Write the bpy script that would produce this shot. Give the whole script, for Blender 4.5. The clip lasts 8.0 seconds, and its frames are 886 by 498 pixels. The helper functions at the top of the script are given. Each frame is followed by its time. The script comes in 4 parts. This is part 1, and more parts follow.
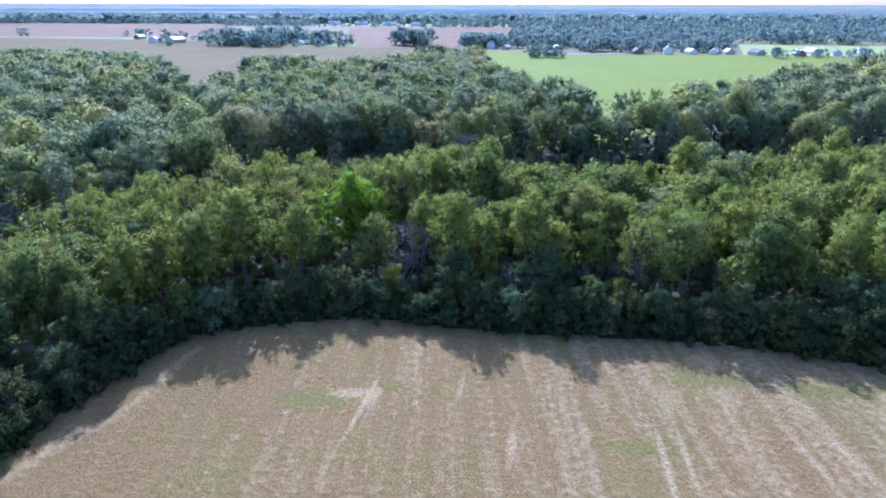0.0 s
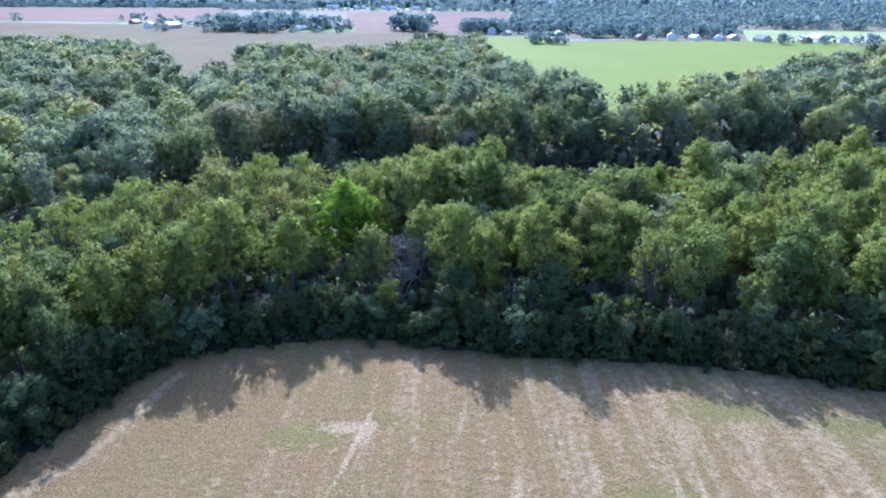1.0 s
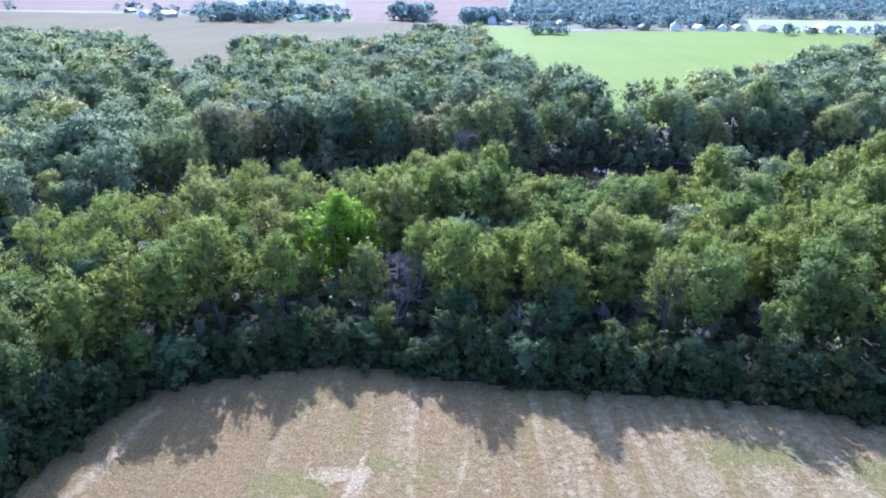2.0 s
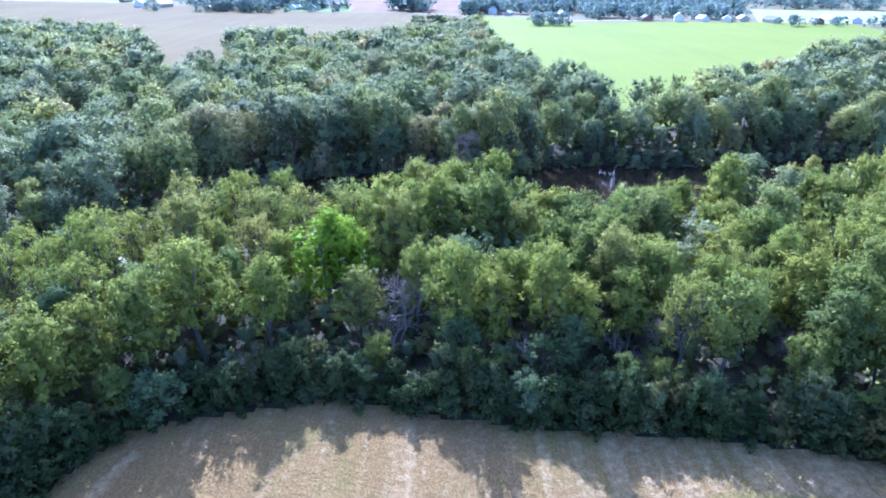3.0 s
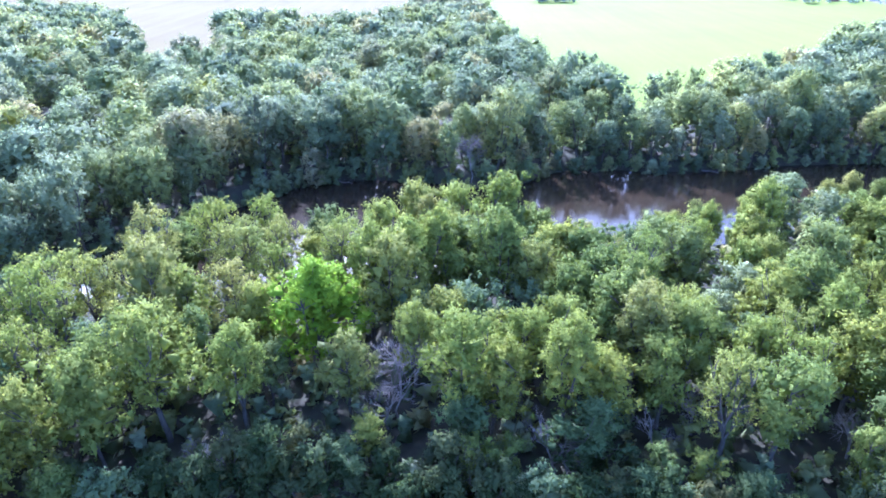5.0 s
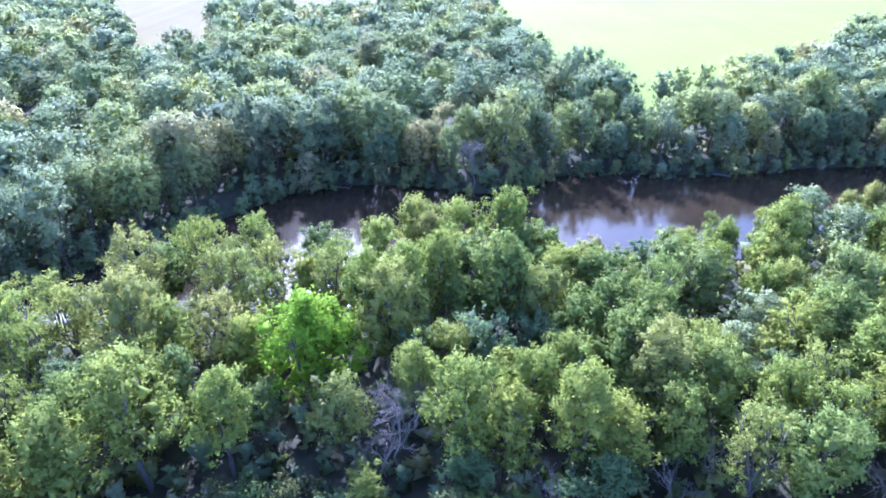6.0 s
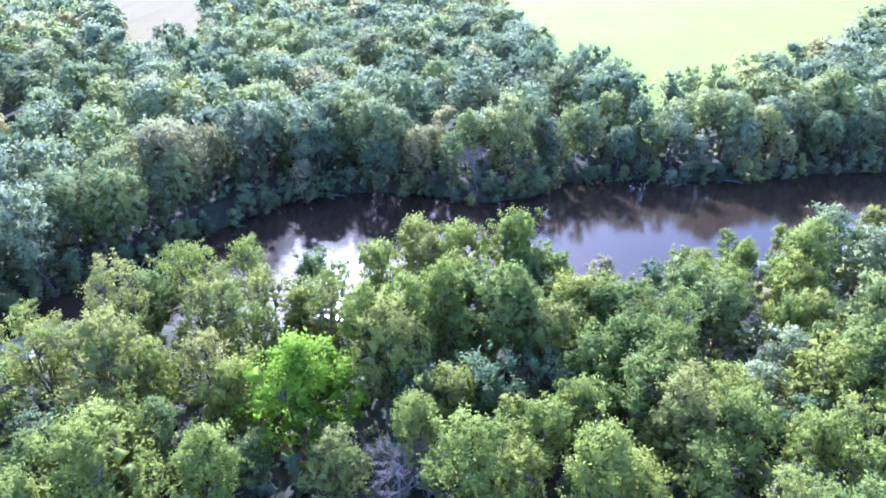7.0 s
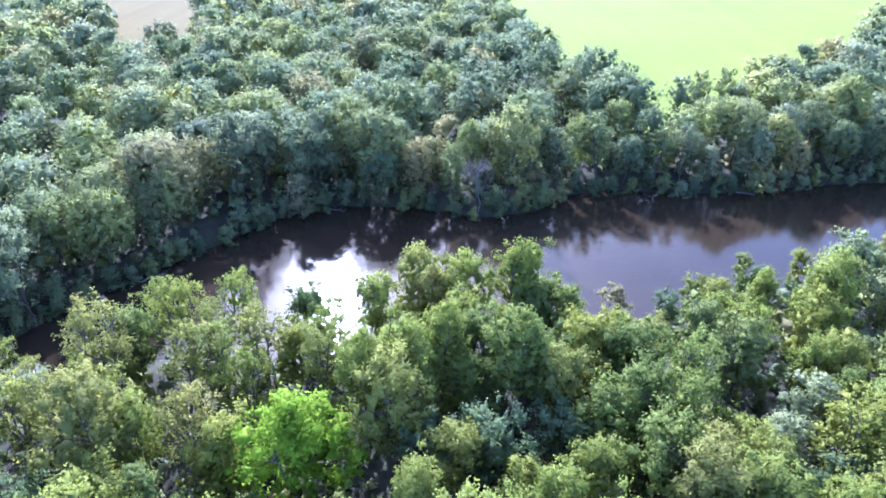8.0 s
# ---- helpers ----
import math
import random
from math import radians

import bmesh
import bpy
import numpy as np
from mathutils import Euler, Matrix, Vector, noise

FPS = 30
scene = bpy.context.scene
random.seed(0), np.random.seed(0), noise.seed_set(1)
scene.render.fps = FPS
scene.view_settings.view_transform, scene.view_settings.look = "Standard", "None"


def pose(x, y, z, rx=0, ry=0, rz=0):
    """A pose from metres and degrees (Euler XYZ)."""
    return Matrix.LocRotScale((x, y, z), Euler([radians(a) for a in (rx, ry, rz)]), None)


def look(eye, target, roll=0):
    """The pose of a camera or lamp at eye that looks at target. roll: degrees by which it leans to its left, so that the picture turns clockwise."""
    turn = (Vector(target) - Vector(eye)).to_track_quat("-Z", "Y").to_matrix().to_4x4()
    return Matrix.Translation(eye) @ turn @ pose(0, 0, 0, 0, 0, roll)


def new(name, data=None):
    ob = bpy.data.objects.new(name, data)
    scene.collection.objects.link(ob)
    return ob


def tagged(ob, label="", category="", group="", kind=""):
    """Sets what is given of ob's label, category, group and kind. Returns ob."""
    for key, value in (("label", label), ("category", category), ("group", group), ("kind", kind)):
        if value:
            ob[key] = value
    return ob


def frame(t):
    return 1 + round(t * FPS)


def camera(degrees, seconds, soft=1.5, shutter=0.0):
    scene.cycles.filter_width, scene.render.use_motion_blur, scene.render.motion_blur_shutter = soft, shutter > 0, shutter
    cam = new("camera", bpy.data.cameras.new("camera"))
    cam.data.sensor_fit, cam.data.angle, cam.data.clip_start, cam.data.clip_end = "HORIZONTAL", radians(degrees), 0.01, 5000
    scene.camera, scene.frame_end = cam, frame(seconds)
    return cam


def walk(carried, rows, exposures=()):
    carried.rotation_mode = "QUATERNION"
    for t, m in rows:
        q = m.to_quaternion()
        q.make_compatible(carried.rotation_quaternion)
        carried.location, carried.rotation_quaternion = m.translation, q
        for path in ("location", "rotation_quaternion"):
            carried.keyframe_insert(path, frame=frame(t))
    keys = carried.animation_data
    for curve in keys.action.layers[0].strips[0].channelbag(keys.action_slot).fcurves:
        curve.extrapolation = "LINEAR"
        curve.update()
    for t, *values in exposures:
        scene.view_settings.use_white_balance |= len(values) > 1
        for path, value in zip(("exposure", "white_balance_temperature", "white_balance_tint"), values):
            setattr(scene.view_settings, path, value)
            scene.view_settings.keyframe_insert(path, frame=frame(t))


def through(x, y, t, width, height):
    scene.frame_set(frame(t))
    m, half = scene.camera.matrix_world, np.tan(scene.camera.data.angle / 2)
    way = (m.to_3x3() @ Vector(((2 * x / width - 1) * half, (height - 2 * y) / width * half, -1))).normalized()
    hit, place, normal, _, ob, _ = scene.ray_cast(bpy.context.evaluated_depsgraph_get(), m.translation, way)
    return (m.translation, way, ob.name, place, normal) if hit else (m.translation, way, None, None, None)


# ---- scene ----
cam = camera(70.0, 8.0, soft=1.74)
# seconds, eye x y z, yaw, pitch, roll (degrees)
ROWS = [
    (0.0, 0.445, 1.158, 51.505, 0.758, -21.066, 0.159),
    (0.5, 0.386, 5.407, 52.587, 0.747, -21.803, 0.172),
    (1.0, 0.332, 9.721, 53.584, 0.730, -22.408, 0.185),
    (1.5, 0.281, 14.089, 54.530, 0.711, -22.930, 0.198),
    (3.0, 0.098, 27.415, 57.346, 0.663, -24.362, 0.236),
    (3.5, 0.012, 31.903, 58.350, 0.653, -24.880, 0.249),
    (4.0, -0.095, 36.400, 59.411, 0.645, -25.443, 0.262),
    (4.5, -0.226, 40.902, 60.539, 0.638, -26.055, 0.274),
    (6.0, -0.820, 54.379, 64.342, 0.603, -28.102, 0.313),
    (6.5, -1.101, 58.850, 65.735, 0.573, -28.793, 0.326),
    (7.0, -1.432, 63.306, 67.171, 0.528, -29.438, 0.338),
    (7.5, -1.819, 67.745, 68.633, 0.460, -29.998, 0.351),
    (8.0, -2.265, 72.167, 70.101, 0.362, -30.423, 0.364),
]
EXPOSURES = [(0.0, 0.93, 4640, 24.5), (1.5, 1.24, 4620, 25), (3.5, 1.80, 4520, 27), (4.5, 2.12, 4540, 28.5), (7.0, 2.18, 4640, 28.5), (8.0, 1.98, 4740, 28)]
walk(cam, [(t, pose(x, y, z, 90 + pitch, 0, yaw) @ pose(0, 0, 0, 0, 0, roll)) for t, x, y, z, yaw, pitch, roll in ROWS], EXPOSURES)

# ---- world and sun ----
SUN_EL, SUN_AZ = 35.5, -12.5  # height; degrees east of the camera's heading
world = bpy.data.worlds.new("sky")
scene.world = world
world.use_nodes = True
wn = world.node_tree
sky = wn.nodes.new("ShaderNodeTexSky")
sky.sky_type = "NISHITA"
sky.sun_disc = False
sky.sun_elevation = radians(SUN_EL)
sky.sun_rotation = radians(SUN_AZ)
sky.air_density, sky.dust_density, sky.ozone_density = 1.0, 2.0, 1.8
wn.nodes["Background"].inputs["Strength"].default_value = 0.15
wn.links.new(sky.outputs["Color"], wn.nodes["Background"].inputs["Color"])
sun = new("sun", bpy.data.lights.new("sun", "SUN"))
sun.data.energy, sun.data.angle, sun.data.color = 3.8, radians(0.53), (1.0, 0.965, 0.91)
az, el = radians(SUN_AZ), radians(SUN_EL)
to_sun = Vector((math.sin(az) * math.cos(el), math.cos(az) * math.cos(el), math.sin(el)))
sun.matrix_world = look(to_sun * 100, (0, 0, 0))

# ---- materials ----
def nodes(name):
    m = bpy.data.materials.new(name)
    m.use_nodes = True
    nt = m.node_tree
    return m, nt, nt.nodes["Principled BSDF"]


def ramp(nt, fac, stops, mode="LINEAR"):
    r = nt.nodes.new("ShaderNodeValToRGB")
    r.color_ramp.interpolation = mode
    els = r.color_ramp.elements
    while len(els) < len(stops):
        els.new(0.5)
    for e, (p, c) in zip(els, stops):
        e.position, e.color = p, (*c, 1)
    nt.links.new(fac, r.inputs["Fac"])
    return r.outputs["Color"]


def noise_tex(nt, coord, scale, detail=4.0, rough=0.55):
    n = nt.nodes.new("ShaderNodeTexNoise")
    n.inputs["Scale"].default_value, n.inputs["Detail"].default_value = scale, detail
    n.inputs["Roughness"].default_value = rough
    nt.links.new(coord, n.inputs["Vector"])
    return n.outputs["Fac"]


def mixed(nt, fac, a, b, mode="MIX"):
    m = nt.nodes.new("ShaderNodeMix")
    m.data_type, m.blend_type = "RGBA", mode
    for sock, v in ((m.inputs[0], fac), (m.inputs[6], a), (m.inputs[7], b)):
        if isinstance(v, (int, float)):
            sock.default_value = v
        elif isinstance(v, tuple):
            sock.default_value = (*v, 1)
        else:
            nt.links.new(v, sock)
    return m.outputs[2]


def maths(nt, op, a, b=0.0, c=None):
    m = nt.nodes.new("ShaderNodeMath")
    m.operation = op
    for sock, v in zip(m.inputs, (a, b, c)):
        if v is None:
            continue
        if isinstance(v, (int, float)):
            sock.default_value = v
        else:
            nt.links.new(v, sock)
    return m.outputs[0]


def position(nt, scale=(1, 1, 1), turn=0.0):
    """World position, turned about z and scaled."""
    g = nt.nodes.new("ShaderNodeNewGeometry")
    m = nt.nodes.new("ShaderNodeMapping")
    m.inputs["Scale"].default_value = scale
    m.inputs["Rotation"].default_value = (0, 0, turn)
    nt.links.new(g.outputs["Position"], m.inputs["Vector"])
    return m.outputs["Vector"]


def bump(nt, bsdf, height, strength, distance):
    b = nt.nodes.new("ShaderNodeBump")
    b.inputs["Strength"].default_value, b.inputs["Distance"].default_value = strength, distance
    nt.links.new(height, b.inputs["Height"])
    nt.links.new(b.outputs["Normal"], bsdf.inputs["Normal"])


def leaf_material(name, stops, by_object=True, through=0.74, gloss=0.75, vary=0.26, blue=0.95):
    """Foliage: a tree's own shade out of the ramp, leaf by leaf variation, light through the leaf."""
    m, nt, bsdf = nodes(name)
    if by_object:
        own = nt.nodes.new("ShaderNodeObjectInfo").outputs["Random"]
    else:
        a = nt.nodes.new("ShaderNodeAttribute")
        a.attribute_name = "tint"
        own = a.outputs["Fac"]
    base = ramp(nt, own, stops)
    geo = nt.nodes.new("ShaderNodeNewGeometry")
    leaf = geo.outputs["Random Per Island"]
    patch = noise_tex(nt, position(nt), 0.55, 3.0)
    v = maths(nt, "ADD", maths(nt, "MULTIPLY", leaf, vary), maths(nt, "MULTIPLY", patch, 0.7))
    v = maths(nt, "ADD", v, 1.0 - 0.5 * vary - 0.35)
    hsv = nt.nodes.new("ShaderNodeHueSaturation")
    nt.links.new(base, hsv.inputs["Color"])
    nt.links.new(v, hsv.inputs["Value"])
    nt.links.new(maths(nt, "MULTIPLY_ADD", patch, -0.05, 0.525), hsv.inputs["Hue"])
    col = hsv.outputs["Color"]
    nt.links.new(col, bsdf.inputs["Base Color"])
    bsdf.inputs["Roughness"].default_value = gloss
    bsdf.inputs["Specular IOR Level"].default_value = 0.04
    tr = nt.nodes.new("ShaderNodeBsdfTranslucent")
    nt.links.new(mixed(nt, 1.0, col, (1.42 * through, 1.45 * through, blue * through), "MULTIPLY"), tr.inputs["Color"])
    mix = nt.nodes.new("ShaderNodeAddShader")
    nt.links.new(bsdf.outputs[0], mix.inputs[0])
    nt.links.new(tr.outputs[0], mix.inputs[1])
    nt.links.new(mix.outputs[0], nt.nodes["Material Output"].inputs["Surface"])
    return m


def bark_material(name, dark, light):
    m, nt, bsdf = nodes(name)
    n = noise_tex(nt, position(nt, (6, 6, 1.2)), 1.0, 6.0)
    nt.links.new(ramp(nt, n, [(0.3, dark), (0.7, light)]), bsdf.inputs["Base Color"])
    bsdf.inputs["Roughness"].default_value = 0.9
    bump(nt, bsdf, n, 0.6, 0.05)
    return m


def plain(name, col, rough=0.8, spread=0.2, scale=1.0, bumps=0.0):
    m, nt, bsdf = nodes(name)
    n = noise_tex(nt, position(nt), scale, 6.0)
    lo = tuple(c * (1 - spread) for c in col)
    hi = tuple(min(1, c * (1 + spread)) for c in col)
    nt.links.new(ramp(nt, n, [(0.3, lo), (0.7, hi)]), bsdf.inputs["Base Color"])
    bsdf.inputs["Roughness"].default_value = rough
    if bumps:
        bump(nt, bsdf, n, 0.7, bumps)
    return m


ROW_TURN = radians(7.7)  # mowing rows, clockwise from +y


def hay_material():
    m, nt, bsdf = nodes("mown_hay")
    fine = noise_tex(nt, position(nt, (1.0, 0.6, 1), ROW_TURN), 4.2, 8.0, 0.72)
    clods = noise_tex(nt, position(nt), 0.9, 4.0, 0.6)
    broad = noise_tex(nt, position(nt), 0.06, 3.0)
    rows_ = noise_tex(nt, position(nt, (0.42, 0.022, 1), ROW_TURN), 1.0, 5.0, 0.6)
    thin = noise_tex(nt, position(nt, (1.6, 0.07, 1), ROW_TURN), 1.0, 4.0, 0.6)
    base = ramp(nt, fine, [(0.25, (0.165, 0.106, 0.040)), (0.5, (0.304, 0.198, 0.077)), (0.78, (0.474, 0.329, 0.141))])
    green = ramp(nt, fine, [(0.25, (0.138, 0.127, 0.030)), (0.75, (0.372, 0.299, 0.098))])
    pale = ramp(nt, fine, [(0.25, (0.357, 0.259, 0.131)), (0.75, (0.691, 0.522, 0.279))])
    gmask = ramp(nt, maths(nt, "ADD", maths(nt, "MULTIPLY", broad, 0.6), maths(nt, "MULTIPLY", thin, 0.45)), [(0.5, (0, 0, 0)), (0.64, (1, 1, 1))])
    c = mixed(nt, maths(nt, "MULTIPLY", gmask, 0.75), base, green)
    # bleached swaths lie thicker towards the east
    sep = nt.nodes.new("ShaderNodeSeparateXYZ")
    nt.links.new(position(nt), sep.inputs[0])
    east = maths(nt, "MULTIPLY_ADD", sep.outputs[0], 0.0012, 0.0)
    pm = maths(nt, "ADD", maths(nt, "ADD", maths(nt, "MULTIPLY", rows_, 0.58), maths(nt, "MULTIPLY", clods, 0.42)), east)
    pmask = ramp(nt, pm, [(0.49, (0, 0, 0)), (0.68, (1, 1, 1))])
    c = mixed(nt, maths(nt, "MULTIPLY", maths(nt, "MULTIPLY", pmask, maths(nt, "MULTIPLY_ADD", clods, 1.4, 0.1)), 0.9), c, pale)
    # green regrowth, bare soil and the wheel track of a turning vehicle
    def spot(x, y, rx, ry, turn, ragged):
        mp = nt.nodes.new("ShaderNodeMapping")
        mp.vector_type = "TEXTURE"
        mp.inputs["Location"].default_value = (x, y, 0)
        mp.inputs["Rotation"].default_value = (0, 0, turn)
        mp.inputs["Scale"].default_value = (rx, ry, 50)
        g = nt.nodes.new("ShaderNodeNewGeometry")
        nt.links.new(g.outputs["Position"], mp.inputs["Vector"])
        ln = nt.nodes.new("ShaderNodeVectorMath")
        ln.operation = "LENGTH"
        nt.links.new(mp.outputs["Vector"], ln.inputs[0])
        return ramp(nt, maths(nt, "ADD", ln.outputs["Value"], maths(nt, "MULTIPLY_ADD", clods, ragged, -0.5 * ragged)), [(0.6, (1, 1, 1)), (1.0, (0, 0, 0))])

    broken = ramp(nt, maths(nt, "ADD", maths(nt, "MULTIPLY", fine, 0.6), maths(nt, "MULTIPLY", clods, 0.4)), [(0.38, (0.2, 0.2, 0.2)), (0.55, (1, 1, 1))])
    for x, y, rx, ry in ((-18.5, 75.8, 6.5, 3.0), (-8.0, 79.3, 2.6, 1.4), (38, 82, 9, 3), (56, 79, 9, 2.2), (24, 66, 6, 2), (-52, 61, 2, 2)):
        c = mixed(nt, maths(nt, "MULTIPLY", spot(x, y, rx, ry, 0.0, 2.0), 0.9), c, green)
    for x, y, rx, ry, turn, k in ((-13.0, 77.6, 4.2, 1.5, 0.1, 1.0), (-10.6, 76.6, 1.5, 3.0, -0.16, 1.0), (-11.6, 74.0, 0.45, 8.5, -0.20, 1.0), (-10.4, 74.0, 0.25, 6.0, -0.18, 0.4), (-13.8, 64.0, 0.3, 6.0, -0.17, 0.35),
                               (26.5, 63.0, 0.6, 9.0, -0.12, 0.9), (29.3, 63.5, 0.45, 8.0, -0.12, 0.8), (30.8, 76.5, 0.9, 5.0, -0.12, 0.6), (39.5, 77.0, 0.8, 4.0, -0.05, 0.7), (49.5, 63.0, 0.4, 6.0, 0.1, 0.8), (44.6, 64.0, 0.4, 6.0, 0.06, 0.8), (8.2, 66.0, 0.8, 5.0, -0.12, 0.8), (2.0, 79.0, 0.6, 3.5, -0.14, 0.7), (18.0, 69.0, 0.9, 1.6, 0.0, 0.6)):
        c = mixed(nt, maths(nt, "MULTIPLY", maths(nt, "MULTIPLY", spot(x, y, rx, ry, turn, 2.6), broken), k), c, pale)
    bare_at = nt.nodes.new("ShaderNodeAttribute")
    bare_at.attribute_name = "bare"
    edge_soil = ramp(nt, maths(nt, "ADD", bare_at.outputs["Fac"], maths(nt, "MULTIPLY_ADD", clods, 1.6, -0.8)), [(0.45, (0, 0, 0)), (0.85, (1, 1, 1))])
    c = mixed(nt, maths(nt, "MULTIPLY", edge_soil, 0.55), c, pale)
    nt.links.new(c, bsdf.inputs["Base Color"])
    bsdf.inputs["Roughness"].default_value = 0.95
    bsdf.inputs["Specular IOR Level"].default_value = 0.15
    bump(nt, bsdf, maths(nt, "ADD", fine, maths(nt, "MULTIPLY", clods, 1.1)), 1.0, 0.48)
    return m


def crop_material(name, stops, row=0.0, patch=0.01, bumps=0.15):
    """A far field: broad patches and faint rows."""
    m, nt, bsdf = nodes(name)
    n = noise_tex(nt, position(nt), patch, 5.0, 0.6)
    r = noise_tex(nt, position(nt, (0.12, 0.006, 1), row), 1.0, 3.0)
    f = noise_tex(nt, position(nt), 0.5, 4.0)
    mix = maths(nt, "ADD", maths(nt, "ADD", maths(nt, "MULTIPLY", n, 0.5), maths(nt, "MULTIPLY", r, 0.3)), maths(nt, "MULTIPLY", f, 0.2))
    nt.links.new(ramp(nt, mix, stops), bsdf.inputs["Base Color"])
    bsdf.inputs["Roughness"].default_value = 0.95
    bsdf.inputs["Specular IOR Level"].default_value = 0.15
    bump(nt, bsdf, f, 0.6, bumps)
    return m


def water_material():
    m, nt, bsdf = nodes("muddy_water")
    n = noise_tex(nt, position(nt), 0.05, 4.0)
    nt.links.new(ramp(nt, n, [(0.3, (0.026, 0.018, 0.011)), (0.7, (0.038, 0.027, 0.017))]), bsdf.inputs["Base Color"])
    bsdf.inputs["Roughness"].default_value = 0.085
    bsdf.inputs["IOR"].default_value = 1.33
    r1 = noise_tex(nt, position(nt, (1, 1.6, 1), 0.4), 1.1, 3.0, 0.55)
    bump(nt, bsdf, r1, 0.18, 0.05)
    return m


GREEN = [(0.0, (0.081, 0.103, 0.033)), (0.3, (0.108, 0.133, 0.037)), (0.55, (0.140, 0.158, 0.037)), (0.8, (0.171, 0.178, 0.039)), (1.0, (0.121, 0.144, 0.055))]
YELLOW = [(0.0, (0.136, 0.160, 0.036)), (0.5, (0.158, 0.175, 0.041)), (0.8, (0.174, 0.167, 0.051)), (1.0, (0.122, 0.149, 0.041))]
# tints that differ tree by tree, with air haze painted in as added blue
WOOD_HAZED = [(0.0, (0.082, 0.103, 0.057)), (0.14, (0.113, 0.139, 0.071)), (0.26, (0.176, 0.192, 0.067)), (0.38, (0.136, 0.158, 0.090)), (0.50, (0.215, 0.218, 0.076)), (0.60, (0.120, 0.146, 0.078)), (0.70, (0.163, 0.184, 0.104)), (0.78, (0.188, 0.202, 0.120)), (0.86, (0.147, 0.172, 0.076)), (0.94, (0.209, 0.184, 0.083)), (1.0, (0.100, 0.120, 0.073))]
leaf_green = leaf_material("leaves_green", GREEN)
leaf_yellow = leaf_material("leaves_yellow_green", YELLOW)
leaf_bright = leaf_material("leaves_bright_green", [(0.0, (0.126, 0.186, 0.014)), (1.0, (0.136, 0.196, 0.016))], through=0.7)
leaf_silver = leaf_material("leaves_silver", [(0.0, (0.167, 0.192, 0.088)), (1.0, (0.208, 0.227, 0.112))], gloss=0.6, through=0.4)
leaf_teal = leaf_material("leaves_blue_green", [(0.0, (0.083, 0.114, 0.055)), (1.0, (0.111, 0.140, 0.071))], gloss=0.75)
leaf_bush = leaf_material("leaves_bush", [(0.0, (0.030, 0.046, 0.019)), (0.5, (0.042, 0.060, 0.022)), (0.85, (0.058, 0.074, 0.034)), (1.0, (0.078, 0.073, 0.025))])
# darker version of the green leaves: the front row's shade is in the colour
leaf_hem_shaded = leaf_material("leaves_wood_edge_shaded", [(0.0, (0.060, 0.086, 0.038)), (0.5, (0.078, 0.106, 0.043)), (1.0, (0.100, 0.124, 0.052))], through=0.65)
leaf_rust = leaf_material("leaves_turning", [(0.0, (0.156, 0.143, 0.064)), (0.5, (0.168, 0.154, 0.085)), (1.0, (0.180, 0.164, 0.074))])
leaf_pale = leaf_material("leaves_pale_yellow", [(0.0, (0.190, 0.180, 0.105)), (1.0, (0.215, 0.200, 0.120))])
# blue is raised in the light through these leaves too, for haze
leaf_bank_hazed = leaf_material("leaves_far_bank_hazed", WOOD_HAZED, through=0.7, blue=1.1)
leaf_wood_hazed = leaf_material("leaves_woodland_hazed", WOOD_HAZED, by_object=False, through=0.72, blue=1.15)
# air haze is painted into these leaf colours: more blue than green
leaf_far_hazed = leaf_material("leaves_distance_hazed", [(0.0, (0.086, 0.118, 0.138)), (0.5, (0.111, 0.148, 0.165)), (1.0, (0.134, 0.171, 0.175))], by_object=False, through=0.7)
bark = bark_material("bark_grey_brown", (0.06, 0.05, 0.04), (0.17, 0.15, 0.125))
bark_drift = bark_material("bark_wet", (0.10, 0.085, 0.07), (0.24, 0.21, 0.18))
bark_pale = bark_material("bark_bleached", (0.20, 0.165, 0.145), (0.36, 0.31, 0.275))
hay = hay_material()
forest_floor = plain("forest_floor", (0.075, 0.06, 0.035), 0.95, 0.5, 0.4, 0.2)
water_mat = water_material()
green_crop = crop_material("young_green_crop", [(0.35, (0.150, 0.196, 0.023)), (0.65, (0.195, 0.235, 0.031))], 0.6)
pale_crop = crop_material("pale_green_meadow", [(0.35, (0.24, 0.30, 0.09)), (0.65, (0.33, 0.36, 0.14))], 0.2)
brown_crop = crop_material("reddish_soil", [(0.35, (0.142, 0.087, 0.046)), (0.65, (0.209, 0.135, 0.074))], 0.9)
tan_crop = crop_material("dry_stubble", [(0.35, (0.097, 0.072, 0.021)), (0.5, (0.126, 0.098, 0.030)), (0.65, (0.155, 0.126, 0.038))], -0.5, 0.006)
lawn = crop_material("lawn", [(0.35, (0.12, 0.22, 0.04)), (0.65, (0.19, 0.29, 0.06))])
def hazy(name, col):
    """Plain far-off blue distance: the air-light's haze is put into a glowing colour."""
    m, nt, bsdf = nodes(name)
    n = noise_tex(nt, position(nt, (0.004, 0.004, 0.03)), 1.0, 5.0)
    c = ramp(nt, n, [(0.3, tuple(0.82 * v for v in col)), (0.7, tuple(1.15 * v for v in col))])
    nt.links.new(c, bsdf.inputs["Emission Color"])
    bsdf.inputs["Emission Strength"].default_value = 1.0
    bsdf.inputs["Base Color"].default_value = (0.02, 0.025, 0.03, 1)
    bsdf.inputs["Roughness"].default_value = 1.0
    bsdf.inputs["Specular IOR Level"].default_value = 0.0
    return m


gravel = plain("gravel_road", (0.42, 0.37, 0.29), 0.9, 0.12, 0.5)
mud = plain("bare_bank_mud", (0.20, 0.145, 0.105), 0.9, 0.3, 0.9, 0.15)
straw = plain("straw", (0.25, 0.19, 0.11), 0.95, 0.35, 3.0)
